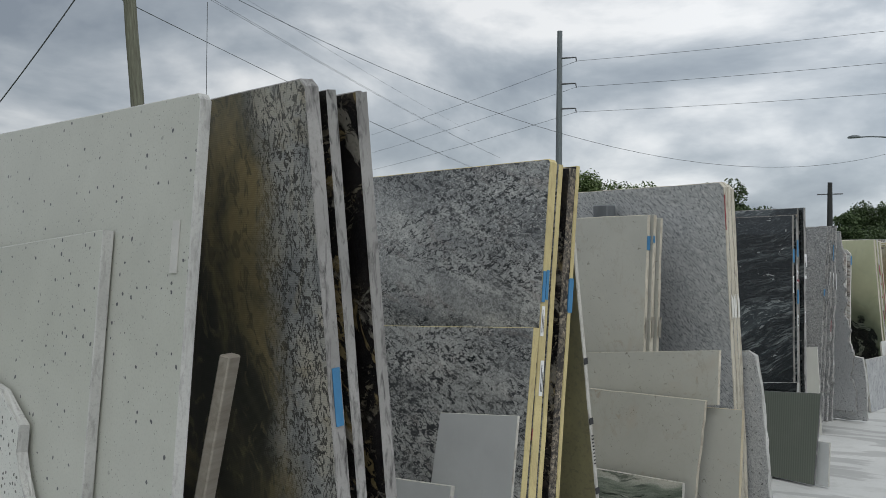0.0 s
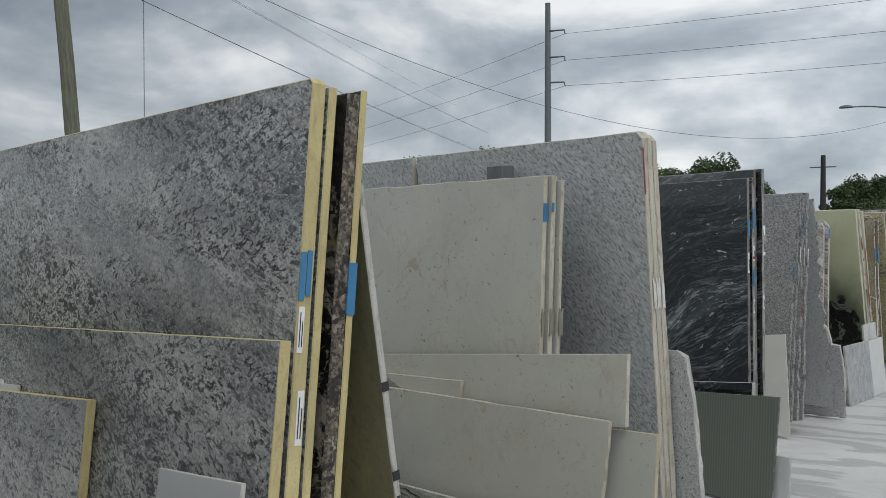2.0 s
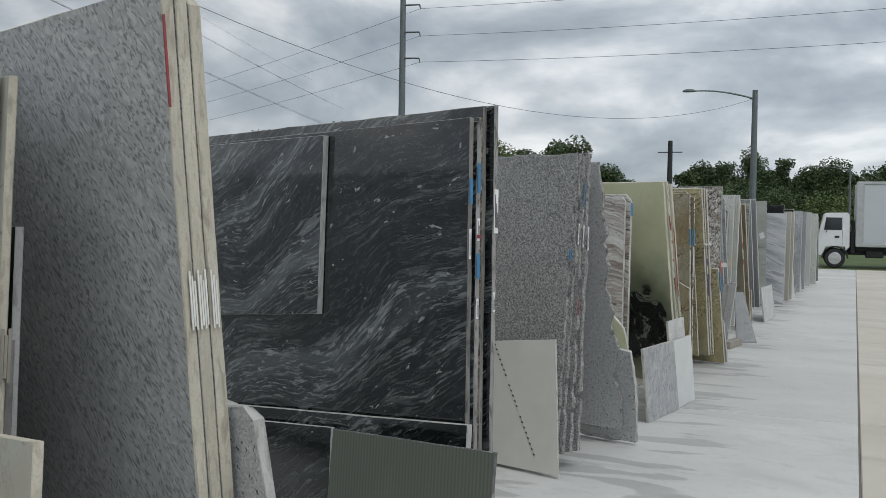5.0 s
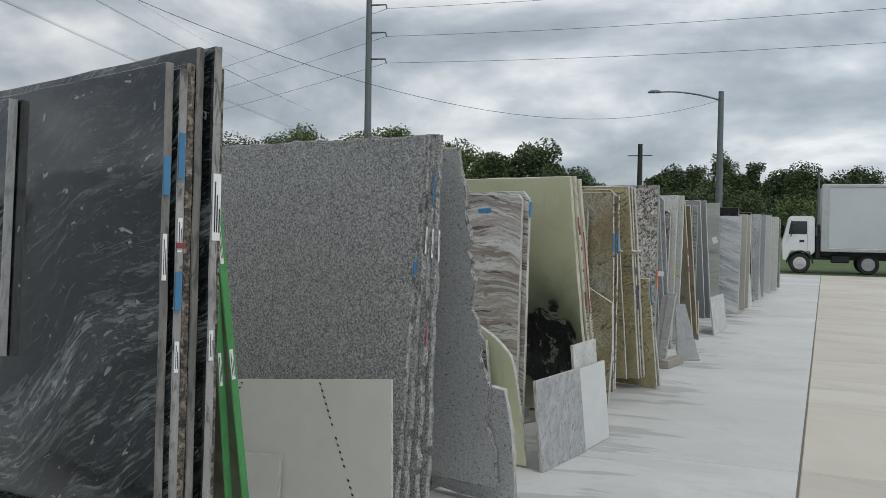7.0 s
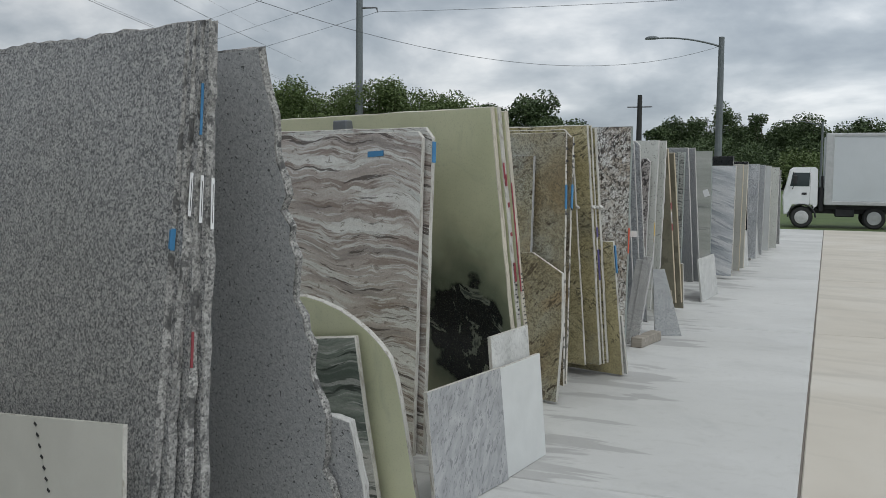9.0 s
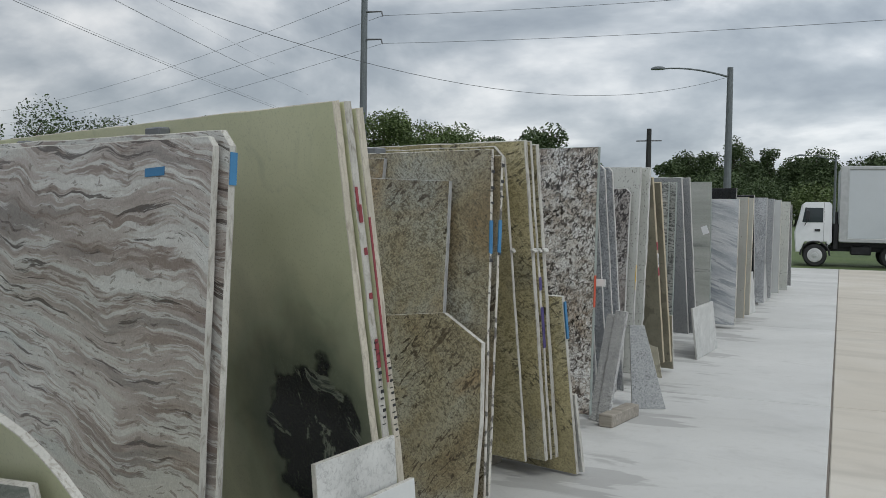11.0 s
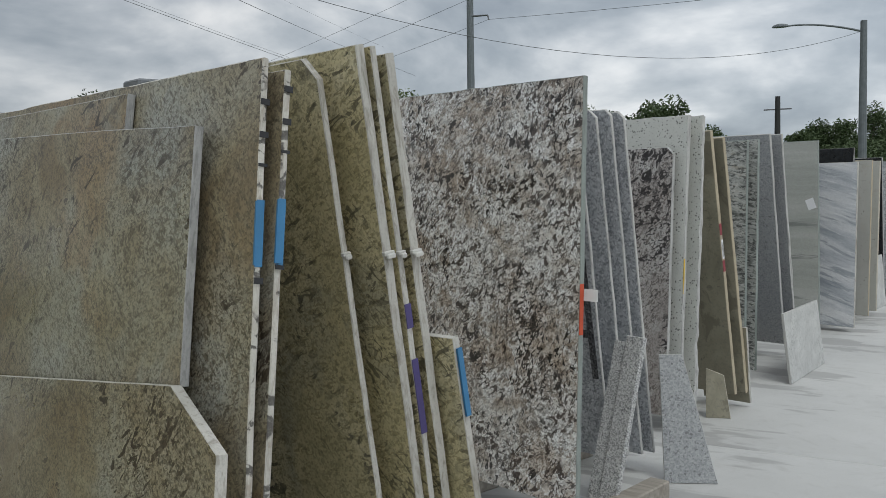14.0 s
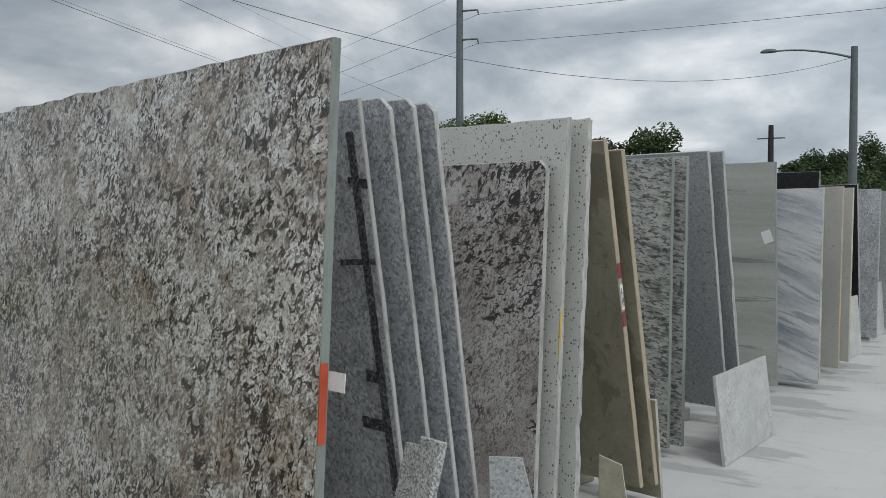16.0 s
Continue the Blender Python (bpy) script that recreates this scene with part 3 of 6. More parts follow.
def fleck_stone():
    """Off-white stone with short slanting grey dashes."""
    m = Mat("slanted_fleck_granite", 0.35)
    v = m.warped(m.mapped((0.38, 1, 1), (0, -42, 0)), 9, 0.06)
    col = m.ramp(m.noise(6, 5), [(0.3, (0.42, 0.43, 0.435)), (0.7, (0.53, 0.535, 0.535))])
    col = m.layer(col, m.noise(125, 3, 0.4, 0.5, v, 1.6), 0.55, 0.66, (0.17, 0.175, 0.185), 0.85)
    col = m.layer(col, m.noise(50, 3, 0.4, 0.5, v, 1.4), 0.58, 0.72, (0.30, 0.305, 0.315), 0.6)
    col = m.layer(col, m.noise(100, 3, 0.4, 0.5, v, 1.6), 0.44, 0.32, (0.64, 0.64, 0.63), 0.7)
    return m.done(col, m.noise(70, 3), 0.05)


def ribbed():
    m = Mat("ribbed_green_tile", 0.45)
    w = m.wave(18, 0.2, axis="X")
    col = m.mix(w, (0.108, 0.122, 0.098), (0.145, 0.16, 0.13))
    col = m.layer(col, m.noise(3, 5), 0.5, 0.7, (0.2, 0.2, 0.17), 0.3)
    return m.done(col, w, 0.22, 0.003)


STONE["black_marble"] = bedded("black_veined_marble", 26, ((0.6, 0.85), (2.2, 0.12), (9, 0.014)), [(0.38, (0.007, 0.010, 0.012)), (0.54, (0.018, 0.023, 0.026)), (0.68, (0.052, 0.062, 0.066)), (0.86, (0.12, 0.135, 0.14))], (3.4, 0.10), [(18, 0.07, 0.56, 0.74, (0.10, 0.115, 0.12), 0.8, 0.8), (44, 0.09, 0.60, 0.70, (0.20, 0.22, 0.22), 0.8, 0.85), (80, 0.14, 0.60, 0.68, (0.30, 0.32, 0.315), 0.7, 0.9), (120, 0.3, 0.64, 0.70, (0.13, 0.145, 0.145), 0.6, 0.4)], [(34, 0.42, 0.86, 0.89, (0.42, 0.43, 0.42), 0.75), (17, 0.4, 0.92, 0.95, (0.36, 0.37, 0.36), 0.7)], 0.06, 1.0)
STONE["slant_fleck"] = fleck_stone()
STONE["ribbed_green"] = ribbed()


def sawn(name, rgb, dirt=(0.2, 0.19, 0.17), amount=0.5, vary=0.2, blotch=None):
    """A sawn or resin-coated slab edge with streaks of grime."""
    m = Mat(name, 0.6)
    v = m.mapped((13, 13, 3.5))
    col = m.ramp(m.noise(3, 5, 0.4), [(0.3, tuple(c * (1 - vary) for c in rgb)), (0.7, tuple(min(1, c * (1 + vary * 0.5)) for c in rgb))])
    col = m.layer(col, m.noise(4, 6, 0.8, 0.6, v), 0.50, 0.68, dirt, amount)
    col = m.layer(col, m.noise(2.2, 5, 0.5), 0.58, 0.72, dirt, amount * 0.5)
    if blotch:
        col = m.layer(col, m.noise(16, 4, 0.6, 0.55, m.mapped((1, 1, 1.3)), 1.9), 0.58, 0.66, blotch, 0.9)
    f = m.noise(140, 3)
    col = m.layer(col, f, 0.5, 0.7, tuple(c * 0.6 for c in rgb), 0.4)
    return m.done(col, f, 0.2)


EDGE = {
    "white": sawn("white_sawn_edge", (0.47, 0.455, 0.415), (0.20, 0.18, 0.145), 0.85),
    "yellow": sawn("yellow_resin_edge", (0.54, 0.45, 0.22), (0.34, 0.26, 0.13), 0.65),
    "cream": sawn("cream_sawn_edge", (0.50, 0.46, 0.38), (0.24, 0.21, 0.165), 0.75),
    "tan": sawn("tan_sawn_edge", (0.44, 0.38, 0.27), (0.25, 0.2, 0.14)),
    "grey": sawn("grey_sawn_edge", (0.36, 0.36, 0.355), (0.12, 0.12, 0.12), 0.7),
    "dark": sawn("dark_sawn_edge", (0.10, 0.10, 0.10), (0.4, 0.39, 0.37), 0.7),
    "mottled": speckled("mottled_dark_edge", [(0.0, (0.012, 0.011, 0.01)), (0.45, (0.045, 0.037, 0.03)), (0.8, (0.14, 0.11, 0.08)), (1.0, (0.34, 0.29, 0.22))], 85, [(26, 0.60, 0.68, (0.012, 0.011, 0.01), 0.85)], 3, 0.2, 0.6, 0.3),
    "blotched": sawn("dark_blotched_white_edge", (0.52, 0.50, 0.45), (0.22, 0.17, 0.12), 0.6, 0.2, (0.05, 0.045, 0.04)),
    "green": sawn("green_film_edge", (0.07, 0.28, 0.085), (0.04, 0.16, 0.05), 0.5),
    "greygreen": sawn("grey_green_edge", (0.24, 0.27, 0.25), (0.14, 0.15, 0.14)),
    "granite": speckled("broken_granite_edge", [(0.0, (0.05, 0.05, 0.05)), (0.35, (0.19, 0.185, 0.18)), (0.65, (0.30, 0.295, 0.28)), (1.0, (0.42, 0.41, 0.39))], 120, [(14, 0.62, 0.7, (0.05, 0.05, 0.05), 0.8)], 3, 0.3, 0.8, 0.4),
    "rough": sawn("rough_grey_stone_end", (0.30, 0.29, 0.28), (0.035, 0.033, 0.032), 0.95, 0.35),
    "worn": sawn("grey_worn_polished_edge", (0.20, 0.19, 0.175), (0.05, 0.05, 0.05), 0.85, 0.4),
    "pale": sawn("pale_rough_edge", (0.46, 0.455, 0.435), (0.2, 0.195, 0.185), 0.7),
}
PAINT = {
    "chalk": plain("white_chalk", (0.66, 0.65, 0.61), 0.9, vary=0.1),
    "smudge": plain("grey_smudge", (0.24, 0.225, 0.19), 0.8, vary=0.2),
    "blue": plain("blue_tape", (0.04, 0.17, 0.33), 0.6, vary=0.15),
    "red": plain("red_marker", (0.24, 0.04, 0.05), 0.6, vary=0.2),
    "paper": plain("white_paper", (0.72, 0.72, 0.72), 0.6, vary=0.05),
    "ink": plain("black_ink", (0.02, 0.02, 0.022), 0.6, vary=0.2),
    "purple": plain("purple_marker", (0.07, 0.055, 0.17), 0.6, vary=0.2),
    "orange": plain("orange_tape", (0.5, 0.07, 0.025), 0.55, vary=0.15),
    "clear": plain("milky_tape", (0.5, 0.49, 0.46), 0.3, vary=0.1),
    "yellow": plain("yellow_marker", (0.62, 0.42, 0.04), 0.6, vary=0.2),
}
STEEL = plain("grey_painted_steel", (0.17, 0.18, 0.19), 0.5, 0.3, 0.2)
TIMBER = Mat("weathered_timber", 0.8)
_v = TIMBER.mapped((1, 12, 12))
TIMBER = TIMBER.done(TIMBER.ramp(TIMBER.noise(3, 6, 0.5, 0.6, _v), [(0.3, (0.2, 0.175, 0.145)), (0.7, (0.34, 0.31, 0.265))]), TIMBER.noise(8, 5, 0.3, 0.6, _v), 0.3)


# ---- builders ----
def mesh_object(name, bm, mats, parent=None, label=""):
    me = bpy.data.meshes.new(name)
    bm.normal_update()
    bm.to_mesh(me)
    bm.free()
    for mt in (mats if isinstance(mats, (list, tuple)) else [mats]):
        me.materials.append(mt)
    ob = new(name, me)
    if parent:
        ob.parent = parent
    if label:
        ob["label"] = label
    return ob


def part(name, bm, material, parent, label=""):
    return mesh_object(name, bm, material, parent, label)


def add_box(bm, x0, x1, y0, y1, z0, z1, bevel=0.0, m=None):
    """A box with bevelled edges, optionally turned by m."""
    r = bmesh.ops.create_cube(bm, size=1.0)
    vs = r["verts"]
    for v in vs:
        v.co = Vector(((x0 + x1) / 2 + v.co.x * (x1 - x0), (y0 + y1) / 2 + v.co.y * (y1 - y0), (z0 + z1) / 2 + v.co.z * (z1 - z0)))
        if m:
            v.co = m @ v.co
    if bevel:
        es = list({e for v in vs for e in v.link_edges})
        bmesh.ops.bevel(bm, geom=es, offset=bevel, segments=1, affect="EDGES")
    return bm


def add_tube(bm, p0, p1, r0, r1=None, seg=8):
    """A tapered tube from p0 to p1."""
    r1 = r0 if r1 is None else r1
    p0, p1 = Vector(p0), Vector(p1)
    q = (p1 - p0).to_track_quat("Z", "Y").to_matrix()
    rings = []
    for p, r in ((p0, r0), (p1, r1)):
        rings.append([bm.verts.new(p + q @ Vector((r * math.cos(a), r * math.sin(a), 0))) for a in (2 * math.pi * i / seg for i in range(seg))])
    for i in range(seg):
        bm.faces.new((rings[0][i], rings[0][(i + 1) % seg], rings[1][(i + 1) % seg], rings[1][i]))
    bm.faces.new(rings[0][::-1])
    bm.faces.new(rings[1])
    return bm


def add_path(bm, pts, radii, seg=6):
    """One continuous tube through a line of points."""
    pts = [Vector(q) for q in pts]
    rings = []
    for i, q in enumerate(pts):
        d = (pts[min(i + 1, len(pts) - 1)] - pts[max(i - 1, 0)]).normalized()
        side = d.cross(Vector((0, 0, 1)) if abs(d.z) < 0.9 else Vector((1, 0, 0))).normalized()
        over = side.cross(d)
        r = radii[i] if isinstance(radii, (list, tuple)) else radii
        rings.append([bm.verts.new(q + side * r * math.cos(a) + over * r * math.sin(a)) for a in (2 * math.pi * k / seg for k in range(seg))])
    for a, b in zip(rings, rings[1:]):
        for k in range(seg):
            bm.faces.new((a[k], a[(k + 1) % seg], b[(k + 1) % seg], b[k]))
    bm.faces.new(rings[0][::-1])
    bm.faces.new(rings[-1])
    bmesh.ops.recalc_face_normals(bm, faces=bm.faces)
    return bm


def outline_points(pts, rag, step, rng):
    """Points along a closed outline, each side roughened by its own amount."""
    out = []
    for i, p in enumerate(pts):
        q = pts[(i + 1) % len(pts)]
        amp = rag[i % len(rag)]
        a, b = Vector(p), Vector(q)
        n = max(1, int((b - a).length / step))
        side = Vector((b.y - a.y, a.x - b.x)).normalized()
        seed = rng.random() * 90
        for k in range(n):
            f = k / n
            w = a.lerp(b, f)
            if amp and 0 < k:
                edge = min(1, f * 6, (1 - f) * 6)
                d = noise.noise((seed + f * (b - a).length * 5, 0, 0)) * amp * 1.6 + noise.noise((seed + 9 + f * (b - a).length * 22, 3, 0)) * amp
                w = w + side * d * edge
            out.append(w)
    return out


def slab_mesh(pts, T, rag=(0.0015,), step=0.07, bevel=0.003, split=0.0, seed=1):
    """A stone plate: outline pts (x, z) clockwise from the front, thickness T towards +y. split: roughness of a broken rim."""
    rng = random.Random(seed)
    ring = outline_points(pts, rag, step, rng)
    area = sum(ring[i].x * ring[(i + 1) % len(ring)].y - ring[(i + 1) % len(ring)].x * ring[i].y for i in range(len(ring)))
    if area < 0:
        ring.reverse()
    n = len(ring)
    nor = []
    for i in range(n):
        d = ring[(i + 1) % n] - ring[i - 1]
        nor.append(Vector((d.y, -d.x)).normalized() if d.length > 1e-9 else Vector((0, 0)))
    bm = bmesh.new()
    levels = [(0.0, -bevel), (bevel, 0.0)] + ([(T * 0.35, 0.0), (T * 0.68, 0.0)] if split else []) + [(T - bevel, 0.0), (T, -bevel)]
    rings = []
    for y, off in levels:
        row = []
        for i in range(n):
            o = off + (noise.noise((ring[i].x * 17, y * 60 + seed, ring[i].y * 17)) * split if split and 0 < y < T else 0)
            p = ring[i] + nor[i] * o
            row.append(bm.verts.new((p.x, y, p.y)))
        rings.append(row)
    f = bm.faces.new(rings[0])
    g = bm.faces.new(rings[-1][::-1])
    f.material_index = g.material_index = 0
    for a, b in zip(rings, rings[1:]):
        for i in range(n):
            q = bm.faces.new((a[i], b[i], b[(i + 1) % n], a[(i + 1) % n]))
            q.material_index = 1
    bmesh.ops.recalc_face_normals(bm, faces=bm.faces)
    return bm


SEED = [10]
SLANT = {}
EDGE_LABEL = {"white": "white sawn edge with grime", "yellow": "yellow resin-coated edge", "cream": "cream sawn edge", "tan": "tan sawn edge", "grey": "grey sawn edge", "dark": "dark sawn edge",
              "mottled": "dark mottled edge", "green": "edge wrapped in green film", "greygreen": "grey green edge", "granite": "rough broken granite edge", "rough": "rough grey edge",
              "worn": "worn dark edge", "pale": "pale rough edge", "blotched": "white edge with dark blotches"}


def stone_plate(name, bm, face, edge):
    """A plate of stone: the faces in one mesh, the sawn or broken rim as a part of its own."""
    rim = bm.copy()
    bmesh.ops.delete(rim, geom=[f for f in rim.faces if f.material_index == 0], context="FACES_ONLY")
    bmesh.ops.delete(bm, geom=[f for f in bm.faces if f.material_index == 1], context="FACES_ONLY")
    for f in rim.faces:
        f.material_index = 0
    ob = mesh_object(name, bm, STONE[face])
    part("edge", rim, EDGE[edge], ob, EDGE_LABEL[edge])
    return ob


def slab(x, y, phi, lean, W, H, T, face, edge, label, z=0.1, off=0.0, dx=0.0, top=0.0, pts=None, rag=(0.0015,), split=0.0, group="", name="stone_slab", chamfer=0.0, left=0.0, bevel=0.003, foot=0.0):
    """A slab on edge. (x, y, z): the bottom corner of its free end, phi: turn of the row's racks, lean: degrees (top away: plus),
    off: metres behind that corner, dx: along the slab, top: how far the far end of the top is lower, foot: how far the free end juts at the bottom."""
    SEED[0] += 1
    base = pose(x, y, z, -lean, 0, -phi)
    m = base @ Matrix.Translation((dx, off, 0))
    if off and not pts:
        m.translation.z = z + 0.002
    if pts is None:
        pts = [(-W - left, 0), (-W - left, H - top), (-chamfer, H), (0, H - chamfer), (foot, 0)] if chamfer else [(-W - left, 0), (-W - left, H - top), (0, H), (foot, 0)]
    ob = stone_plate(name, slab_mesh(pts, T, rag, 0.05 if max(rag) > 0.004 else 0.12, bevel, split, SEED[0]), face, edge)
    ob.matrix_world = m
    tagged(ob, label, "stone slab", group, "thing")
    SLANT[ob.name] = (foot, H)
    return ob


def end_at(parent, z):
    """How far the slanted free end of a slab juts at height z."""
    foot, H = SLANT.get(parent.name, (0.0, 1.0))
    return foot * (1 - z / H)


def lean_to(bm, parent, x, z):
    foot, H = SLANT.get(parent.name, (0.0, 1.0))
    bmesh.ops.rotate(bm, cent=(x, 0, z), matrix=Matrix.Rotation(-math.atan2(foot, H), 3, "Y"), verts=bm.verts)


def tape(parent, colour, z0, z1, T, name="tape", x=0.0, y0=0.0, wide=None, wrap=0.006, label=""):
    """A strip of tape or paint stuck on the free end of a slab, turned a little over its front face."""
    bm = bmesh.new()
    x += end_at(parent, (z0 + z1) / 2)
    add_box(bm, x + 0.0005, x + 0.003, y0 - 0.001, y0 + (wide or T) + 0.001, z0, z1)
    if wrap:
        add_box(bm, x - wrap, x + 0.003, y0 - 0.0035, y0 - 0.0005, z0 + 0.004, z1 - 0.003)
    lean_to(bm, parent, x, (z0 + z1) / 2)
    return part(name, bm, PAINT[colour], parent, label)


def edge_label(parent, z0, z1, y0, wide, x=0.0, lines=2):
    """A paper strip on a slab's end, with unreadable print as bars."""
    bm = bmesh.new()
    x += end_at(parent, (z0 + z1) / 2)
    add_box(bm, x + 0.0005, x + 0.0025, y0, y0 + wide, z0, z1)
    lean_to(bm, parent, x, (z0 + z1) / 2)
    ob = part("paper_label", bm, PAINT["paper"], parent, "white printed paper label")
    b2 = bmesh.new()
    for k in range(lines):
        yy = y0 + wide * (k + 0.6) / (lines + 0.4)
        add_box(b2, x + 0.0028, x + 0.0034, yy, yy + wide * 0.16, z0 + (z1 - z0) * 0.12, z0 + (z1 - z0) * (0.88 - 0.2 * k))
    lean_to(b2, parent, x, (z0 + z1) / 2)
    part("print", b2, PAINT["ink"], ob)
    return ob


def face_mark(parent, colour, x0, x1, z0, z1, y=-0.001, name="paint_mark", turn=0.0):
    bm = bmesh.new()
    add_box(bm, x0, x1, y - 0.002, y, z0, z1)
    if turn:
        c = Vector(((x0 + x1) / 2, 0, (z0 + z1) / 2))
        bmesh.ops.rotate(bm, cent=c, matrix=Matrix.Rotation(radians(turn), 3, "Y"), verts=bm.verts)
    return part(name, bm, PAINT[colour], parent)


# ---- ground ----
def ground_sheet():
    bm = bmesh.new()
    vs = [bm.verts.new(p) for p in ((-900, -900, -0.03), (900, -900, -0.03), (900, 900, -0.03), (-900, 900, -0.03))]
    bm.faces.new(vs)
    m = Mat("grass_and_earth", 0.95)
    col = m.ramp(m.noise(0.6, 6), [(0.3, (0.045, 0.075, 0.02)), (0.6, (0.075, 0.11, 0.03)), (0.75, (0.11, 0.11, 0.05))])
    ob = mesh_object("ground", bm, m.done(col, m.noise(30, 4), 0.5, 0.03))
    tagged(ob, "flat grassy ground beyond the yard", "ground", kind="structure")


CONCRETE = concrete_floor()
JOINTS_X = [-17.8, -13.4, -9.0, -4.5, -0.085, 4.3, 8.7, 13.1]
JOINTS_Y = [-25.1, -19.9, -14.7, -9.53, -4.34, 0.85, 6.04, 11.23, 16.42, 21.6, 26.8, 32.0, 36.5]


def yard():
    """The concrete yard: cast bays with open joints between them."""
    root = new("yard_pavement", None)
    root.empty_display_size = 0.1
    tagged(root, "pale weathered concrete yard with cast joints", "pavement", kind="structure")
    bm = bmesh.new()
    add_box(bm, JOINTS_X[0], JOINTS_X[-1], JOINTS_Y[0], JOINTS_Y[-1], -0.2, -0.012)
    mesh_object("joint_bed", bm, plain("joint_dirt", (0.16, 0.14, 0.12), 0.95), root)
    g = 0.007
    for x0, x1 in zip(JOINTS_X, JOINTS_X[1:]):
        for y0, y1 in zip(JOINTS_Y, JOINTS_Y[1:]):
            bm = bmesh.new()
            add_box(bm, x0 + g, x1 - g, y0 + g, y1 - g, -0.15, 0.0, 0.006)
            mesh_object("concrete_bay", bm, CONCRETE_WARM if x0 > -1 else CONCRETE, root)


def concrete_warm():
    m = Mat("tan_concrete", 0.8)
    col = m.ramp(m.noise(0.5, 6, 0.4), [(0.3, (0.43, 0.39, 0.335)), (0.5, (0.49, 0.45, 0.39)), (0.7, (0.55, 0.52, 0.47))])
    v = m.mapped((0.35, 1.6, 1), (0, 0, 16))
    col = m.layer(col, m.noise(1.4, 6, 0.8, 0.6, v), 0.52, 0.7, (0.36, 0.33, 0.29), 0.6)
    col = m.layer(col, m.noise(200, 3), 0.5, 0.7, (0.36, 0.34, 0.3), 0.45)
    return m.done(col, m.noise(80, 4), 0.12)


CONCRETE_WARM = concrete_warm()
ground_sheet()
yard()


# ---- racks and slabs, from the first one on ----
def rack(x, y, phi, top, posts=(-0.75, -2.3), base=(-0.45, -2.4), depth=0.55):
    """A steel A-frame: two uprights with a ridge block each, and low bearers under the slabs."""
    root = new("slab_rack", None)
    root.matrix_world = pose(x, y, 0, 0, 0, -phi)
    tagged(root, "grey steel A-frame rack holding slabs on both sides", "slab rack", "slab racks")
    for u in posts:
        bm = bmesh.new()
        add_box(bm, u - 0.06, u + 0.06, -0.04, 0.04, 0.09, top, 0.006)
        part("post", bm, STEEL, root)
    for u in base:
        bm = bmesh.new()
        add_box(bm, u - 0.05, u + 0.05, -depth, depth, 0.0, 0.085, 0.008)
        part("bearer", bm, TIMBER, root)
    bm = bmesh.new()
    add_box(bm, min(base) - 0.2, max(base) + 0.2, -0.03, 0.03, 0.09, 0.16, 0.005)
    part("crossbar", bm, STEEL, root)
    return root


# rack one: white quartz in front, mesh-backed granite behind
slab(-1.68, 1.47, 11, 4.0, 2.9, 1.79, 0.03, "white_quartz", "pale", "white quartz slab with scattered dark chips leaning on a rack", chamfer=0.015)
slab(-1.44, 1.945, 14, -6.3, 2.9, 1.84, 0.04, "mesh_back", "rough", "brown and grey granite slab showing its mesh backing", chamfer=0.02)
slab(-1.395, 2.02, 14, -6.3, 2.9, 1.82, 0.035, "dark_gold", "rough", "dark gold granite slab with a rough end", off=0.045, split=0.006)
slab(-1.415, 2.0, 14, -6.3, 2.9, 1.82, 0.03, "dark_gold", "rough", "dark gold granite slab beside another", off=0.0, dx=-0.01)
rack(-1.62, 1.69, 12, 1.7, base=(-0.6, -2.4), depth=0.42)

# rack two
slab(-1.64, 3.13, 17, 4.8, 3.1, 1.80, 0.040, "grey_bianco", "yellow", "grey and white granite slab with yellow resin edge", chamfer=0.012)
slab(-1.64, 3.13, 17, 4.8, 3.1, 1.78, 0.024, "grey_bianco", "yellow", "grey and white granite slab with yellow resin edge", off=0.050)
slab(-1.64, 3.13, 17, 4.8, 3.1, 1.77, 0.038, "dark_gold", "mottled", "dark mottled granite slab on edge", off=0.098, dx=0.01)
slab(-1.64, 3.13, 17, 4.8, 3.1, 1.78, 0.02, "dark_gold", "yellow", "dark granite slab with yellow resin edge", off=0.138, dx=0.01)
slab(-1.51, 3.64, 17, -8.4, 2.8, 1.56, 0.02, "yellow_stone", "white", "yellow olive stone slab with a white edge")
rack(-1.62, 3.48, 17, 1.6)

# rack three
slab(-1.92, 5.15, 20, 2.4, 5.0, 1.68, 0.025, "limestone", "cream", "cream limestone slab with faint stains", dx=-0.03, rag=(0.001, 0.006, 0.001, 0.001), split=0.003)
slab(-1.92, 5.15, 20, 2.4, 5.0, 1.68, 0.026, "limestone", "cream", "plain cream limestone slab edge", off=0.036, dx=-0.015, split=0.003, rag=(0.002, 0.003, 0.003, 0.002))
slab(-1.92, 5.15, 20, 2.4, 5.0, 1.66, 0.02, "limestone", "cream", "plain cream limestone slab edge", off=0.072, dx=0.005, split=0.003, rag=(0.002, 0.003, 0.003, 0.002))
slab(-1.49, 5.545, 20, -5.0, 1.62, 1.87, 0.03, "slant_fleck", "cream", "white granite slab with slanting grey flecks", chamfer=0.03, split=0.005)
slab(-1.49, 5.545, 20, -5.0, 1.62, 1.87, 0.03, "slant_fleck", "cream", "white granite slab with slanting grey flecks", off=0.034, chamfer=0.03, split=0.005)
slab(-1.49, 5.545, 20, -5.0, 1.62, 1.86, 0.03, "slant_fleck", "cream", "white granite slab with slanting grey flecks", off=0.068, chamfer=0.03, split=0.005)
slab(-1.49, 5.545, 20, -5.0, 3.9, 1.87, 0.03, "slant_fleck", "cream", "white granite slab with slanting grey flecks", dx=-1.66)
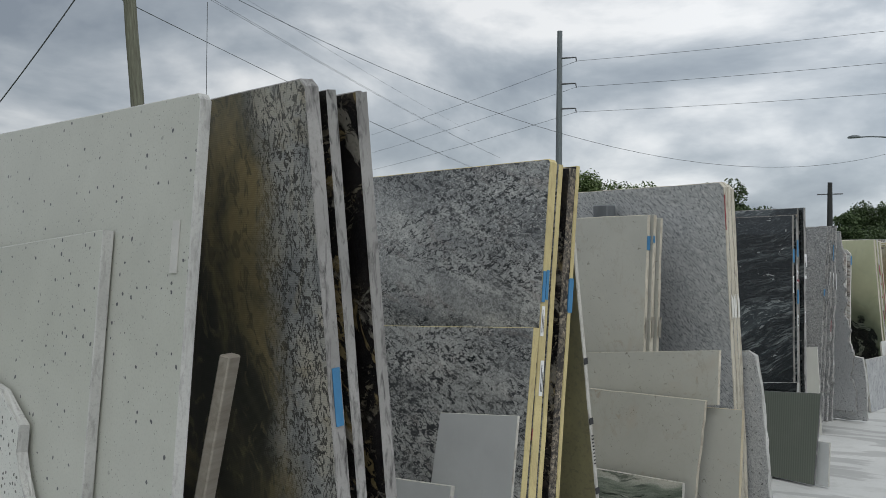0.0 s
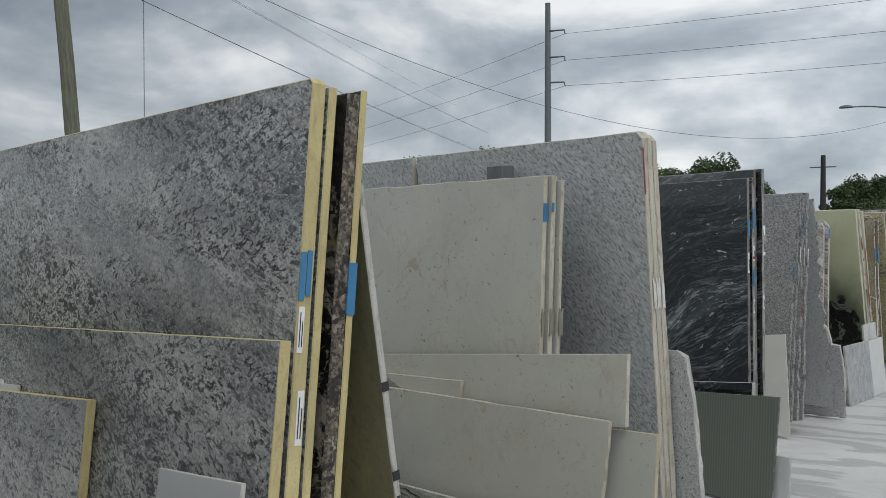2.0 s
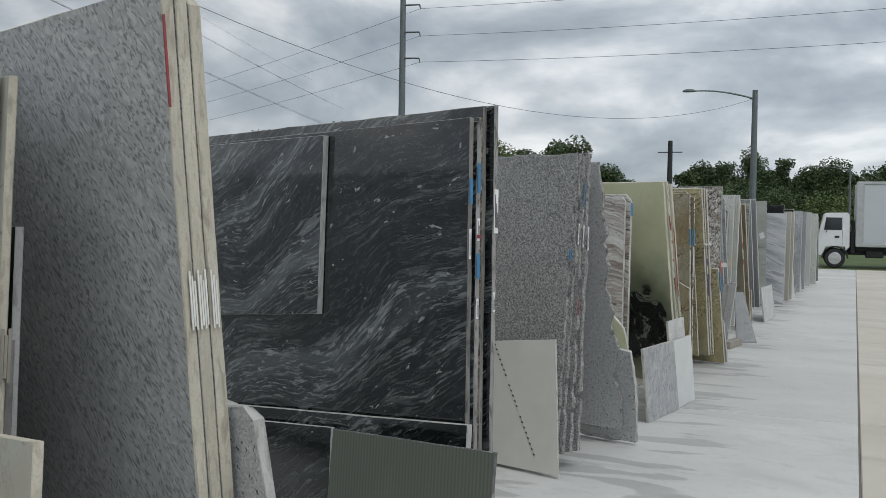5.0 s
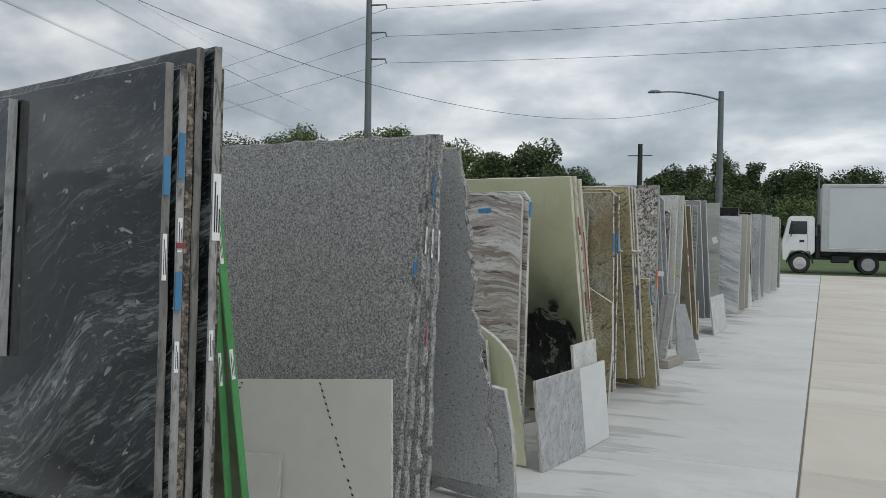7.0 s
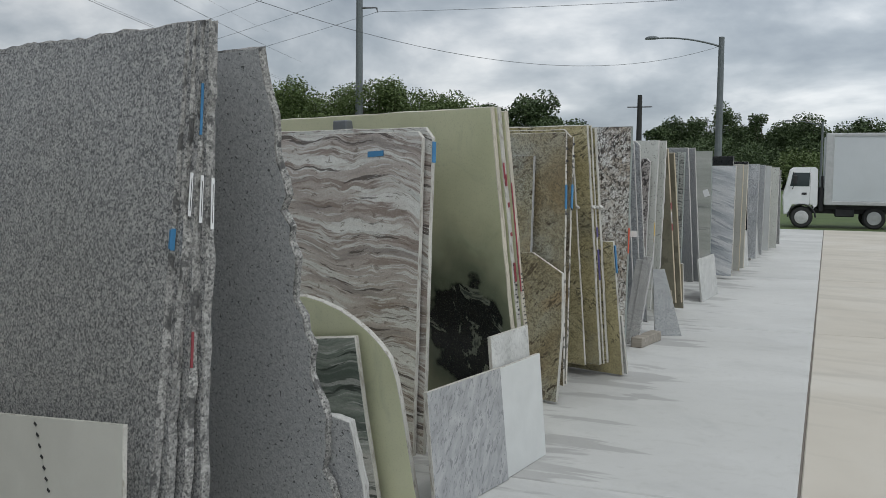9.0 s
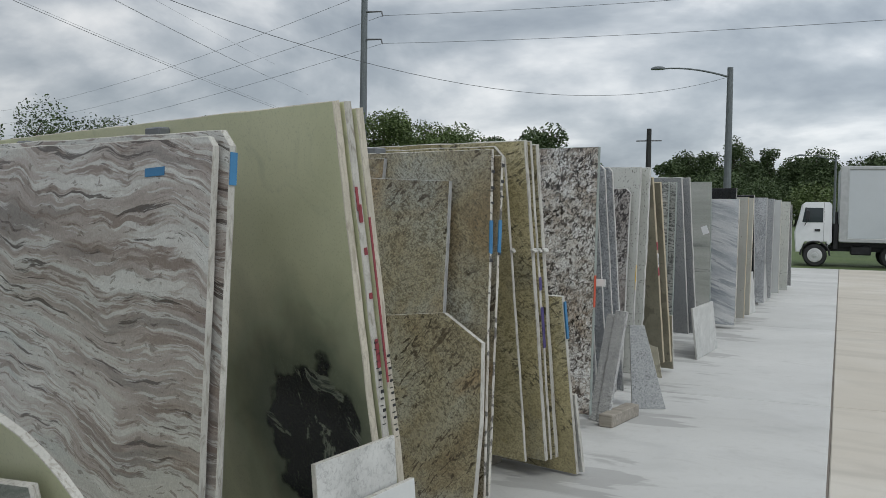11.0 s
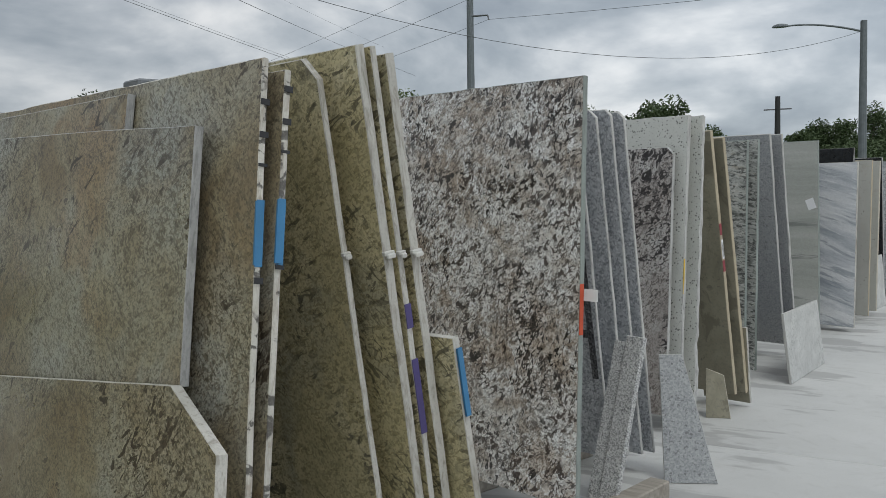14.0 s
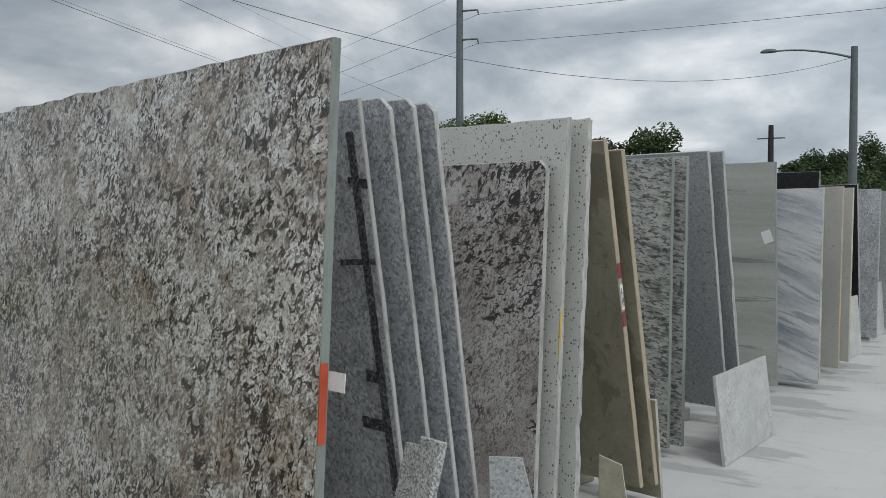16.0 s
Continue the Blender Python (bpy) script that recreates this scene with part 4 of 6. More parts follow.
rack(-1.7, 5.36, 20, 1.862, posts=(-0.68, -2.75))

# rack four
for i, (H, dx) in enumerate(((1.765, -0.03), (1.75, -0.02), (1.77, -0.045), (1.82, -0.06), (1.825, -0.03), (1.775, -0.07))):
    slab(-1.57, 7.15, 21, 3.0, 3.4, H, 0.024, "black_marble", ("worn", "rough", "mottled")[i % 3], "polished black marble slab with white veins", off=0.036 * i, dx=dx, top=0.03, rag=(0.001, 0.003, 0.003, 0.001), split=0.004, foot=0.085)
slab(-1.71, 7.88, 20, -7.1, 2.9, 1.57, 0.03, "olive_plain", "green", "olive stone slab with green protective film on its end", foot=-0.10)
slab(-1.73, 7.88, 20, -7.1, 2.9, 1.55, 0.03, "olive_plain", "green", "olive stone slab with green protective film on its end", off=0.036)
rack(-1.62, 7.62, 20, 1.72)

# rack five
slab(-1.705, 8.975, 15, 6.2, 3.0, 1.76, 0.03, "grey_granite", "granite", "grey speckled granite slab with rough top edge", rag=(0.003, 0.012, 0.006, 0.002), split=0.006, top=0.06)
for i in range(3):
    slab(-1.705, 8.975, 15, 5.0 - 1.5 * i, 3.0, 1.75, 0.03, "grey_granite", "granite", "grey speckled granite slab with broken end", off=0.045 + 0.055 * i, dx=0.02 + 0.02 * i, rag=(0.003, 0.01, 0.012, 0.002), split=0.012)
slab(-1.50, 9.79, 15, -12.7, 2.6, 1.75, 0.03, "light_grey", "granite", "light grey granite slab with a jagged broken end", rag=(0.002, 0.006, 0.03, 0.002), split=0.012)
rack(-1.65, 9.45, 15, 1.6)

# rack six
slab(-1.84, 11.045, 16, 3.7, 3.1, 1.55, 0.025, "wave_marble", "white", "pink and grey wave-veined marble slab", chamfer=0.03, split=0.003, rag=(0.002, 0.003, 0.003, 0.002), foot=0.04)
slab(-1.84, 11.045, 16, 3.7, 3.1, 1.57, 0.025, "wave_marble", "white", "pink and grey wave-veined marble slab", off=0.04, dx=0.03, chamfer=0.05, split=0.003, rag=(0.002, 0.003, 0.003, 0.002), foot=0.04)
slab(-1.475, 11.70, 23, -9.2, 3.3, 1.70, 0.03, "onyx_blot", "cream", "pale green onyx slab with a black blot", split=0.003, rag=(0.002, 0.003, 0.003, 0.002))
slab(-1.475, 11.70, 23, -9.2, 3.3, 1.70, 0.03, "onyx", "white", "pale green onyx slab with red marks on its end", off=0.04, dx=0.01, split=0.003, rag=(0.002, 0.003, 0.003, 0.002))
slab(-1.475, 11.70, 23, -9.2, 3.3, 1.68, 0.03, "onyx", "cream", "pale green onyx slab", off=0.08, dx=0.02, split=0.003, rag=(0.002, 0.003, 0.003, 0.002))
rack(-1.66, 11.50, 22, 1.75, posts=(-1.05, -2.4))

# rack seven
slab(-1.674, 12.86, 17, 7.5, 3.0, 1.645, 0.018, "gold_granite", "blotched", "gold and grey granite slab with dark spots", dx=-0.01, foot=0.15, split=0.003, rag=(0.002, 0.003, 0.003, 0.002))
slab(-1.674, 12.86, 17, 7.5, 3.0, 1.615, 0.018, "gold_granite", "blotched", "gold and grey granite slab with dark spots", off=0.05, dx=0.017, foot=0.11, split=0.003, rag=(0.002, 0.003, 0.003, 0.002))
slab(-1.572, 13.535, 17, -8.5, 3.0, 1.68, 0.02, "olive_granite", "white", "olive gold granite slab with a clipped corner", chamfer=0.06, split=0.003, rag=(0.002, 0.003, 0.003, 0.002))
slab(-1.48, 13.598, 17, -8.5, 3.0, 1.71, 0.03, "olive_granite", "white", "olive gold granite slab on edge", split=0.003, rag=(0.002, 0.003, 0.003, 0.002))
slab(-1.463, 13.642, 17, -8.5, 3.0, 1.71, 0.02, "olive_granite", "white", "olive gold granite slab on edge", split=0.003, rag=(0.002, 0.003, 0.003, 0.002))
slab(-1.448, 13.69, 17, -8.5, 3.0, 1.695, 0.03, "olive_granite", "white", "olive gold granite slab on edge", split=0.003, rag=(0.002, 0.003, 0.003, 0.002))
rack(-1.576, 13.18, 17, 1.77, posts=(-0.92, -2.4))

# rack eight
slab(-1.595, 14.84, 16, 4.2, 3.5, 1.775, 0.03, "cluster", "greygreen", "white, brown and black clustered granite slab", rag=(0.002, 0.008, 0.001, 0.002), foot=0.05)
slab(-1.68, 15.58, 16, -8.5, 2.7, 1.68, 0.018, "blue_grey", "pale", "blue grey granite slab on edge", split=0.003, rag=(0.002, 0.003, 0.003, 0.002))
slab(-1.62, 15.66, 16, -8.5, 2.7, 1.69, 0.018, "blue_grey", "pale", "blue grey granite slab with clipped corner", chamfer=0.04, split=0.003, rag=(0.002, 0.003, 0.003, 0.002))
slab(-1.57, 15.72, 16, -8.5, 2.7, 1.69, 0.018, "blue_grey", "pale", "blue grey granite slab", chamfer=0.03, split=0.003, rag=(0.002, 0.003, 0.003, 0.002))
slab(-1.53, 15.78, 16, -8.5, 2.7, 1.68, 0.018, "blue_grey", "pale", "blue grey granite slab", chamfer=0.03, split=0.003, rag=(0.002, 0.003, 0.003, 0.002))
rack(-1.66, 15.28, 16, 1.55)

# rack nine
slab(-1.705, 16.54, 16, 3.0, 2.7, 1.54, 0.025, "pink_black", "pale", "pinkish granite slab with black clusters and rounded corner", chamfer=0.04)
slab(-1.64, 16.59, 16, 3.0, 2.7, 1.72, 0.03, "white_speckle", "pale", "white speckled granite slab with a rough end", split=0.01)
slab(-1.58, 16.68, 16, 3.0, 2.7, 1.72, 0.03, "white_speckle", "pale", "white speckled granite slab with a rough end", split=0.01, rag=(0.002, 0.004, 0.008, 0.002))
slab(-1.49, 17.29, 16, -10.5, 2.7, 1.67, 0.03, "olive_plain", "tan", "olive brown stone slab with red and white end marks")
slab(-1.44, 17.37, 16, -10.5, 2.7, 1.63, 0.03, "olive_plain", "tan", "olive brown stone slab")
rack(-1.62, 17.0, 16, 1.6)

# rack ten
slab(-1.66, 18.28, 16, 1.0, 2.7, 1.68, 0.03, "green_wavy", "greygreen", "grey green wavy granite slab", z=0.06, split=0.003, rag=(0.002, 0.003, 0.003, 0.002))
slab(-1.60, 18.36, 16, 1.0, 2.7, 1.69, 0.03, "green_wavy", "greygreen", "grey green wavy granite slab", z=0.06, split=0.003, rag=(0.002, 0.003, 0.003, 0.002))
slab(-1.57, 19.30, 16, -9.0, 2.7, 1.72, 0.03, "fine_grey", "pale", "fine grey granite slab with a rough end", z=0.12, split=0.003, rag=(0.002, 0.003, 0.003, 0.002))
slab(-1.50, 19.40, 16, -9.0, 2.7, 1.72, 0.03, "fine_grey", "pale", "fine grey granite slab with a rough end", z=0.12, split=0.01)
rack(-1.6, 18.75, 16, 1.6)

# the rest of the row
for x, y, lean, H, face, edge, label in (
    (-1.52, 20.72, -2.0, 1.78, "linear_grey", "greygreen", "linear grey marble slab with a paper tag"),
    (-1.25, 21.00, 1.5, 1.58, "streak_marble", "white", "white and blue grey streaked marble slab"),
    (-1.30, 21.12, 1.5, 1.72, "black", "dark", "polished black granite slab"),
    (-1.23, 21.95, 2.0, 1.62, "limestone", "tan", "beige stone slab on edge"),
    (-1.20, 22.40, 2.0, 1.62, "limestone", "cream", "beige stone slab with a rough pale end"),
    (-1.22, 23.45, -4.0, 1.68, "black", "grey", "dark grey granite slab on edge"),
    (-1.16, 24.40, 2.0, 1.66, "blue_grey", "grey", "blue grey granite slab on edge"),
    (-1.12, 25.40, 2.0, 1.66, "fine_grey", "grey", "fine grey granite slab on edge"),
    (-1.06, 26.50, 1.0, 1.66, "white", "white", "plain white stone slab on edge"),
    (-0.96, 27.30, 2.0, 1.64, "white_speckle", "pale", "white speckled granite slab"),
    (-0.95, 28.60, -2.0, 1.60, "grey_granite", "grey", "coarse grey granite slab on edge"),
):
    slab(x, y, 16, lean, 2.7, H, 0.03, face, edge, label, z=0.05)




# ---- cut pieces standing against the racks ----
def piece(stack, off, pts, T, face, edge, label, lean=None, z=None, rag=(0.001,), split=0.0, bevel=0.002, name="stone_offcut"):
    """An offcut lying against a stack: outline in the stack's own plane, off metres in front of it."""
    x, y, phi, ln = STACK[stack]
    SEED[0] += 1
    ob = stone_plate(name, slab_mesh(pts, T, rag, 0.05 if max(rag) > 0.004 else 0.15, bevel, split, SEED[0]), face, edge)
    ob.matrix_world = pose(x, y, 0.1, -ln, 0, -phi) @ Matrix.Translation((0, off, 0))
    tagged(ob, label, "stone offcut", "", "thing")
    return ob


def rect(x0, x1, z0, z1, slope=0.0):
    return [(x0, z0), (x0, z1 - slope), (x1, z1), (x1, z0)]


STACK = {"A": (-1.68, 1.47, 11, 4.0), "B": (-1.44, 1.945, 14, -6.3), "g": (-1.65, 3.13, 17, 4.8), "c": (-1.92, 5.15, 20, 2.4),
         "h": (-1.49, 5.545, 20, -5.0), "k": (-1.57, 7.15, 21, 3.0), "s": (-1.705, 8.975, 15, 6.2), "n": (-1.50, 9.79, 15, -12.7),
         "o": (-1.475, 11.70, 23, -9.2), "mf": (-1.60, 10.60, 15, -14.0), "q": (-1.674, 12.86, 17, 7.5), "r": (-1.448, 13.69, 17, -8.5),
         "z": (-1.68, 15.58, 16, -8.5), "ol": (-1.49, 17.29, 16, -10.5)}
FOOT = -0.095

# against the white quartz
piece("A", -0.035, [(-2.4, FOOT), (-2.4, 1.34), (-0.34, 1.48), (-0.34, FOOT)], 0.03, "white_quartz", "pale", "white quartz offcut with dark chips leaning on a larger slab")
piece("A", -0.075, [(-2.0, FOOT), (-2.0, 1.25), (-0.77, 1.05), (-0.69, 1.0), (-0.63, 0.97), (-0.63, 0.9), (-0.56, 0.79), (-0.50, 0.4), (-0.45, FOOT)], 0.03, "white_speckle", "pale", "white granite remnant with a broken edge", rag=(0.001, 0.004, 0.012), split=0.01)
bm = bmesh.new()
add_box(bm, -0.028, 0.028, -0.015, 0.015, 0, 1.30, 0.004)
plank = mesh_object("timber_plank", bm, TIMBER)
plank.matrix_world = look((-1.96, 1.70, 0.0), (-1.73, 1.76, 1.25)) @ pose(0, 0, 0, 180, 0, 0)
tagged(plank, "grey weathered timber plank leaning between slabs", "plank")
piece("B", -0.08, rect(-1.6, -0.38, -0.05, 0.66), 0.03, "limestone", "cream", "pale stone remnant in the dark gap of a rack")

# against the grey granite
piece("g", -0.05, [(-3.0, FOOT), (-3.0, 1.02), (0.03, 1.17), (0.01, FOOT)], 0.03, "grey_bianco", "yellow", "grey and white granite remnant with yellow edge")
piece("g", -0.085, [(-2.9, FOOT), (-2.9, 0.74), (-1.02, 0.90), (-1.06, FOOT)], 0.03, "grey_bianco", "yellow", "low grey and white granite remnant with yellow edge")
piece("g", -0.064, [(-2.9, 0.3), (-2.9, 0.79), (-1.97, 0.86), (-1.95, 0.845), (-1.76, 0.86), (-1.76, 0.3)], 0.012, "white", "white", "thin white board behind a granite remnant")
piece("g", -0.155, [(-0.42, FOOT), (-0.33, 0.82), (0.08, 0.86), (0.06, FOOT)], 0.012, "white", "white", "plain white tile leaning on granite")
piece("g", -0.20, [(-0.95, FOOT), (-0.95, 0.50), (-0.19, 0.57), (-0.19, FOOT)], 0.02, "white", "white", "low white stone board at the foot of a rack")

# against the limestone
piece("c", -0.065, [(-2.74, 0.15), (-2.63, 0.66), (0.52, 0.96), (0.52, 0.68)], 0.02, "limestone", "cream", "long cream limestone strip laid across other pieces")
piece("c", -0.088, [(-1.10, 0.71), (-0.45, 0.745), (-0.46, 0.65), (-0.49, 0.63), (-0.80, 0.61)], 0.02, "limestone", "cream", "small cream limestone offcut")
piece("c", -0.112, [(-1.9, FOOT), (-1.9, 0.62), (0.48, 0.70), (0.44, 0.3), (0.42, FOOT)], 0.02, "limestone", "cream", "cream limestone remnant with a broken side", rag=(0.001, 0.002, 0.010, 0.008, 0.001))
piece("c", -0.038, [(-0.2, FOOT), (-0.2, 0.62), (0.65, 0.67), (0.64, FOOT)], 0.02, "limestone", "tan", "tan limestone remnant behind others")
piece("c", -0.17, [(-3.9, FOOT), (-3.9, 0.05), (0.40, 0.27), (0.40, FOOT)], 0.02, "green_marble", "white", "low green marble offcut with a white edge")
piece("c", -0.42, [(-2.6, FOOT), (-2.6, 0.33), (-0.63, 0.505), (-0.64, FOOT)], 0.025, "limestone", "grey", "low grey limestone board standing before other offcuts", lean=None)
piece("h", 0.115, [(-0.9, FOOT), (-0.9, 0.86), (0.03, 0.90), (0.075, 0.88), (0.10, 0.70), (0.12, 0.3), (0.13, FOOT)], 0.03, "light_grey", "pale", "rough light granite remnant behind a taller slab", rag=(0.001, 0.006, 0.008), split=0.012)

piece("c", 0.125, [(-1.2, FOOT), (-1.2, 1.33), (-0.06, 1.332), (-0.04, FOOT)], 0.02, "black", "grey", "black granite remnant standing between slabs")
piece("c", 0.098, [(-1.0, FOOT), (-1.0, 1.06), (-0.02, 1.075), (0.0, FOOT)], 0.02, "dark_gold", "worn", "dark granite remnant with a worn edge between slabs")

# against the black marble
piece("k", -0.034, [(-2.2, 0.80), (-2.2, 1.73), (-0.92, 1.735), (-0.90, 0.91)], 0.03, "black_marble", "grey", "black veined marble offcut set on a ledge of slabs")
piece("k", -0.068, [(-2.6, FOOT), (-2.6, 0.30), (0.10, 0.565), (0.10, FOOT)], 0.03, "black_marble", "pale", "low black marble remnant with a pale edge")
piece("k", -0.13, [(-1.6, FOOT), (-1.6, 0.34), (-0.64, 0.44), (-0.63, FOOT)], 0.02, "black_marble", "pale", "black marble tile leaning on a slab")
piece("k", -0.21, [(-0.56, FOOT), (-0.53, 0.46), (0.37, 0.525), (0.34, FOOT)], 0.015, "ribbed_green", "dark", "grey green ribbed tile leaning on marble")
piece("k", -0.17, [(0.0, FOOT), (0.0, 0.19), (0.42, 0.20), (0.42, FOOT)], 0.02, "white", "white", "small white tile on edge")

# against the grey granite with printed board
board = piece("s", -0.115, [(-1.85, FOOT), (-1.85, 0.463), (0.015, 0.667), (0.10, FOOT)], 0.015, "cream_tile", "white", "cream porcelain board with black printing leaning on granite")
piece("s", -0.145, [(-1.3, FOOT), (-1.3, 0.16), (-0.59, 0.25), (-0.57, FOOT)], 0.015, "cream_tile", "white", "low cream porcelain offcut")
for k in range(22):
    f = k / 21
    if k in (7, 13):
        continue
    face_mark(board, "ink", -0.40 + 0.33 * f - 0.007, -0.40 + 0.33 * f + 0.007, 0.60 - 0.60 * f - 0.0035, 0.60 - 0.60 * f + 0.0035, name="print", turn=28)
for k in range(9):
    face_mark(board, "ink", -0.93 - 0.012 * k - 0.006, -0.93 - 0.012 * k + 0.006, 0.545 - 0.026 * k - 0.0035, 0.545 - 0.026 * k + 0.0035, name="print", turn=-12)
piece("n", 0.04, [(-0.7, FOOT), (-0.7, 0.48), (0.02, 0.54), (0.085, 0.53), (0.10, 0.3), (0.07, FOOT)], 0.03, "light_grey", "pale", "small rough granite remnant", rag=(0.001, 0.004, 0.012), split=0.012)

# against the wave marble
piece("mf", 0.0, [(-1.3, FOOT), (-1.3, 0.74), (-0.99, 0.79), (-0.46, 0.835), (-0.36, 0.82), (-0.26, 0.79), (-0.19, 0.755), (-0.12, 0.71), (-0.065, 0.66), (-0.02, 0.60), (-0.005, 0.51), (0.0, 0.4), (0.0, FOOT)], 0.025, "onyx", "white", "pale onyx offcut with a curved top")
piece("mf", -0.06, [(-1.1, FOOT), (-1.1, 0.57), (-0.14, 0.705), (-0.16, 0.33), (-0.17, FOOT)], 0.025, "green_marble", "white", "green veined marble remnant")
piece("mf", -0.03, [(-1.2, FOOT), (-1.2, 0.63), (-0.52, 0.725), (-0.55, FOOT)], 0.02, "green_marble", "white", "small green marble remnant behind another")
bm = bmesh.new()
add_box(bm, -0.76, -0.68, -0.12, -0.065, FOOT, 0.79, 0.006)
stake = mesh_object("steel_stake", bm, STEEL)
stake.matrix_world = pose(-1.60, 10.60, 0.1, 14, 0, -15)
tagged(stake, "grey steel stake standing before offcuts", "stake")


def free_tile(x0, y0, x1, y1, h, lean, T, face, edge, label, z=0.0, cut=None):
    """A tile that stands on the floor between two foot points, leaning back."""
    phi = math.degrees(math.atan2(-(y1 - y0), x1 - x0))
    w = math.hypot(x1 - x0, y1 - y0)
    pts = cut(w, h) if cut else [(-w, 0), (-w, h), (0, h), (0, 0)]
    SEED[0] += 1
    ob = stone_plate("floor_tile", slab_mesh(pts, T, (0.001,), 0.2, 0.002, 0, SEED[0]), face, edge)
    ob.matrix_world = pose(x1, y1, z + (T * math.sin(radians(lean)) if lean > 0 else 0), -lean, 0, -phi)
    tagged(ob, label, "tile", "", "thing")
    return ob


free_tile(-1.475, 10.55, -1.365, 11.175, 0.535, 6, 0.02, "white_fleck", "white", "grey flecked granite tile leaning on onyx slabs")
free_tile(-1.375, 11.18, -1.315, 11.64, 0.53, 5, 0.02, "white", "white", "plain white tile leaning on onyx slabs")
free_tile(-1.405, 11.16, -1.355, 11.59, 0.68, 5, 0.018, "pale_tile", "white", "pale grey tile behind a white tile")
free_tile(-1.322, 18.26, -1.247, 19.23, 0.505, 7, 0.02, "pale_tile", "pale", "square pale granite tile leaning on a slab")
free_tile(-1.43, 15.64, -1.203, 15.74, 0.61, 6, 0.02, "fine_grey", "pale", "wedge-shaped grey granite offcut", cut=lambda w, h: [(-w, 0), (-w - 0.02, h), (-w + 0.09, h), (0, 0)])
free_tile(-1.60, 17.02, -1.46, 17.06, 0.30, 5, 0.02, "olive_plain", "cream", "small olive stone offcut on the floor", cut=lambda w, h: [(-w, 0), (-w, h), (-0.04, h - 0.04), (0, 0)])
piece("ol", 0.12, [(-0.3, FOOT), (-0.3, 0.39), (0.05, 0.41), (0.03, FOOT)], 0.02, "olive_plain", "white", "thin olive tile with a pale edge")
free_tile(-1.26, 22.9, -1.19, 23.4, 0.60, 5, 0.02, "pale_tile", "pale", "pale tile leaning on a slab")
free_tile(-1.24, 24.6, -1.14, 25.6, 0.62, 5, 0.02, "pale_tile", "white", "pale tile leaning on a slab")
bm = bmesh.new()
add_box(bm, -0.05, 0.05, -0.24, 0.24, 0.0, 0.085, 0.006)
block = mesh_object("timber_block", bm, TIMBER)
block.matrix_world = pose(-1.43, 15.20, 0, 0, 0, -10)
tagged(block, "weathered timber bearer lying on concrete", "timber block")

# against the gold granite
piece("q", -0.03, [(-2.9, FOOT), (-2.8, 1.61), (-0.69, 1.61), (-0.69, FOOT)], 0.025, "gold_granite", "grey", "tall gold granite remnant leaning on a slab")
piece("q", -0.058, [(-2.9, 0.50), (-2.85, 1.55), (-0.85, 1.504), (-0.208, 1.482), (-0.165, 0.83)], 0.025, "gold_granite", "grey", "gold granite remnant standing on a lower piece")
piece("q", -0.106, [(-2.8, FOOT), (-2.8, 0.54), (-1.31, 0.705), (-0.12, 0.84), (0.12, 0.72), (0.155, 0.36), (0.16, FOOT)], 0.03, "gold_granite", "white", "gold granite remnant with a clipped corner")
short = piece("r", 0.05, [(-0.6, FOOT), (-0.6, 0.88), (0.07, 0.89), (0.095, FOOT)], 0.025, "olive_granite", "white", "short olive granite offcut with blue marking")
piece("r", 0.09, [(-0.6, FOOT), (-0.6, 0.33), (0.085, 0.34), (0.11, FOOT)], 0.025, "pale_tile", "white", "short pale stone offcut")
# salt and pepper strips on end
for x, y, h, w in ((-1.60, 15.13, 0.75, 0.07), (-1.53, 15.10, 0.78, 0.09)):
    bm = bmesh.new()
    add_box(bm, -w / 2, w / 2, 0.0, 0.03, 0, h, 0.003)
    strip = mesh_object("granite_strip", bm, STONE["salt_pepper"])
    strip.matrix_world = pose(x, y, 0, -14.5, 2, -16)
    tagged(strip, "narrow salt and pepper granite strip on end", "stone offcut", "granite strips", "thing")


# ---- tape, labels and marks on slab ends ----
def slab_at(x, y, off=0.0):
    want = Vector((x, y))
    best = None
    for ob in bpy.data.objects:
        if ob.name.startswith("stone_slab") and ob.parent is None:
            base = ob.matrix_world @ Matrix.Translation((0, -off, 0))
            d = (base.translation.xy - want).length
            if best is None or d < best[0]:
                best = (d, ob)
    return best[1]


bm = bmesh.new()
add_box(bm, 0.074, 0.0815, 0.004, 0.022, 0.66, 0.86)
bmesh.ops.rotate(bm, cent=(0.078, 0.01, 0.86), matrix=Matrix.Rotation(radians(-1.5), 3, "Y"), verts=bm.verts)
part("blue_marking", bm, PAINT["blue"], short, "faded blue paint on the edge")
g0, g3 = slab_at(-1.64, 3.13), slab_at(-1.64, 3.13, 0.138)
tape(g0, "blue", 1.265, 1.38, 0.014, wrap=0)
tape(g0, "blue", 1.275, 1.385, 0.012, y0=0.019, wrap=0)
tape(g3, "blue", 1.22, 1.35, 0.02, wrap=0.008)
edge_label(g0, 1.14, 1.25, 0.004, 0.016)
edge_label(g0, 0.92, 1.05, 0.016, 0.018)
face_mark(g0, "red", -0.004, 0.0, 0.76, 0.80)
a0 = slab_at(-1.68, 1.47)
face_mark(a0, "clear", -0.075, -0.045, 1.38, 1.50, name="sticker")
b0 = slab_at(-1.44, 1.945)
tape(b0, "blue", 1.02, 1.16, 0.02, y0=0.012, wrap=0.0)
c0, c1 = slab_at(-1.948, 5.16), slab_at(-1.934, 5.155, 0.036)
tape(c0, "blue", 1.48, 1.56, 0.025, wrap=0)
tape(c1, "blue", 1.52, 1.56, 0.012, wrap=0)
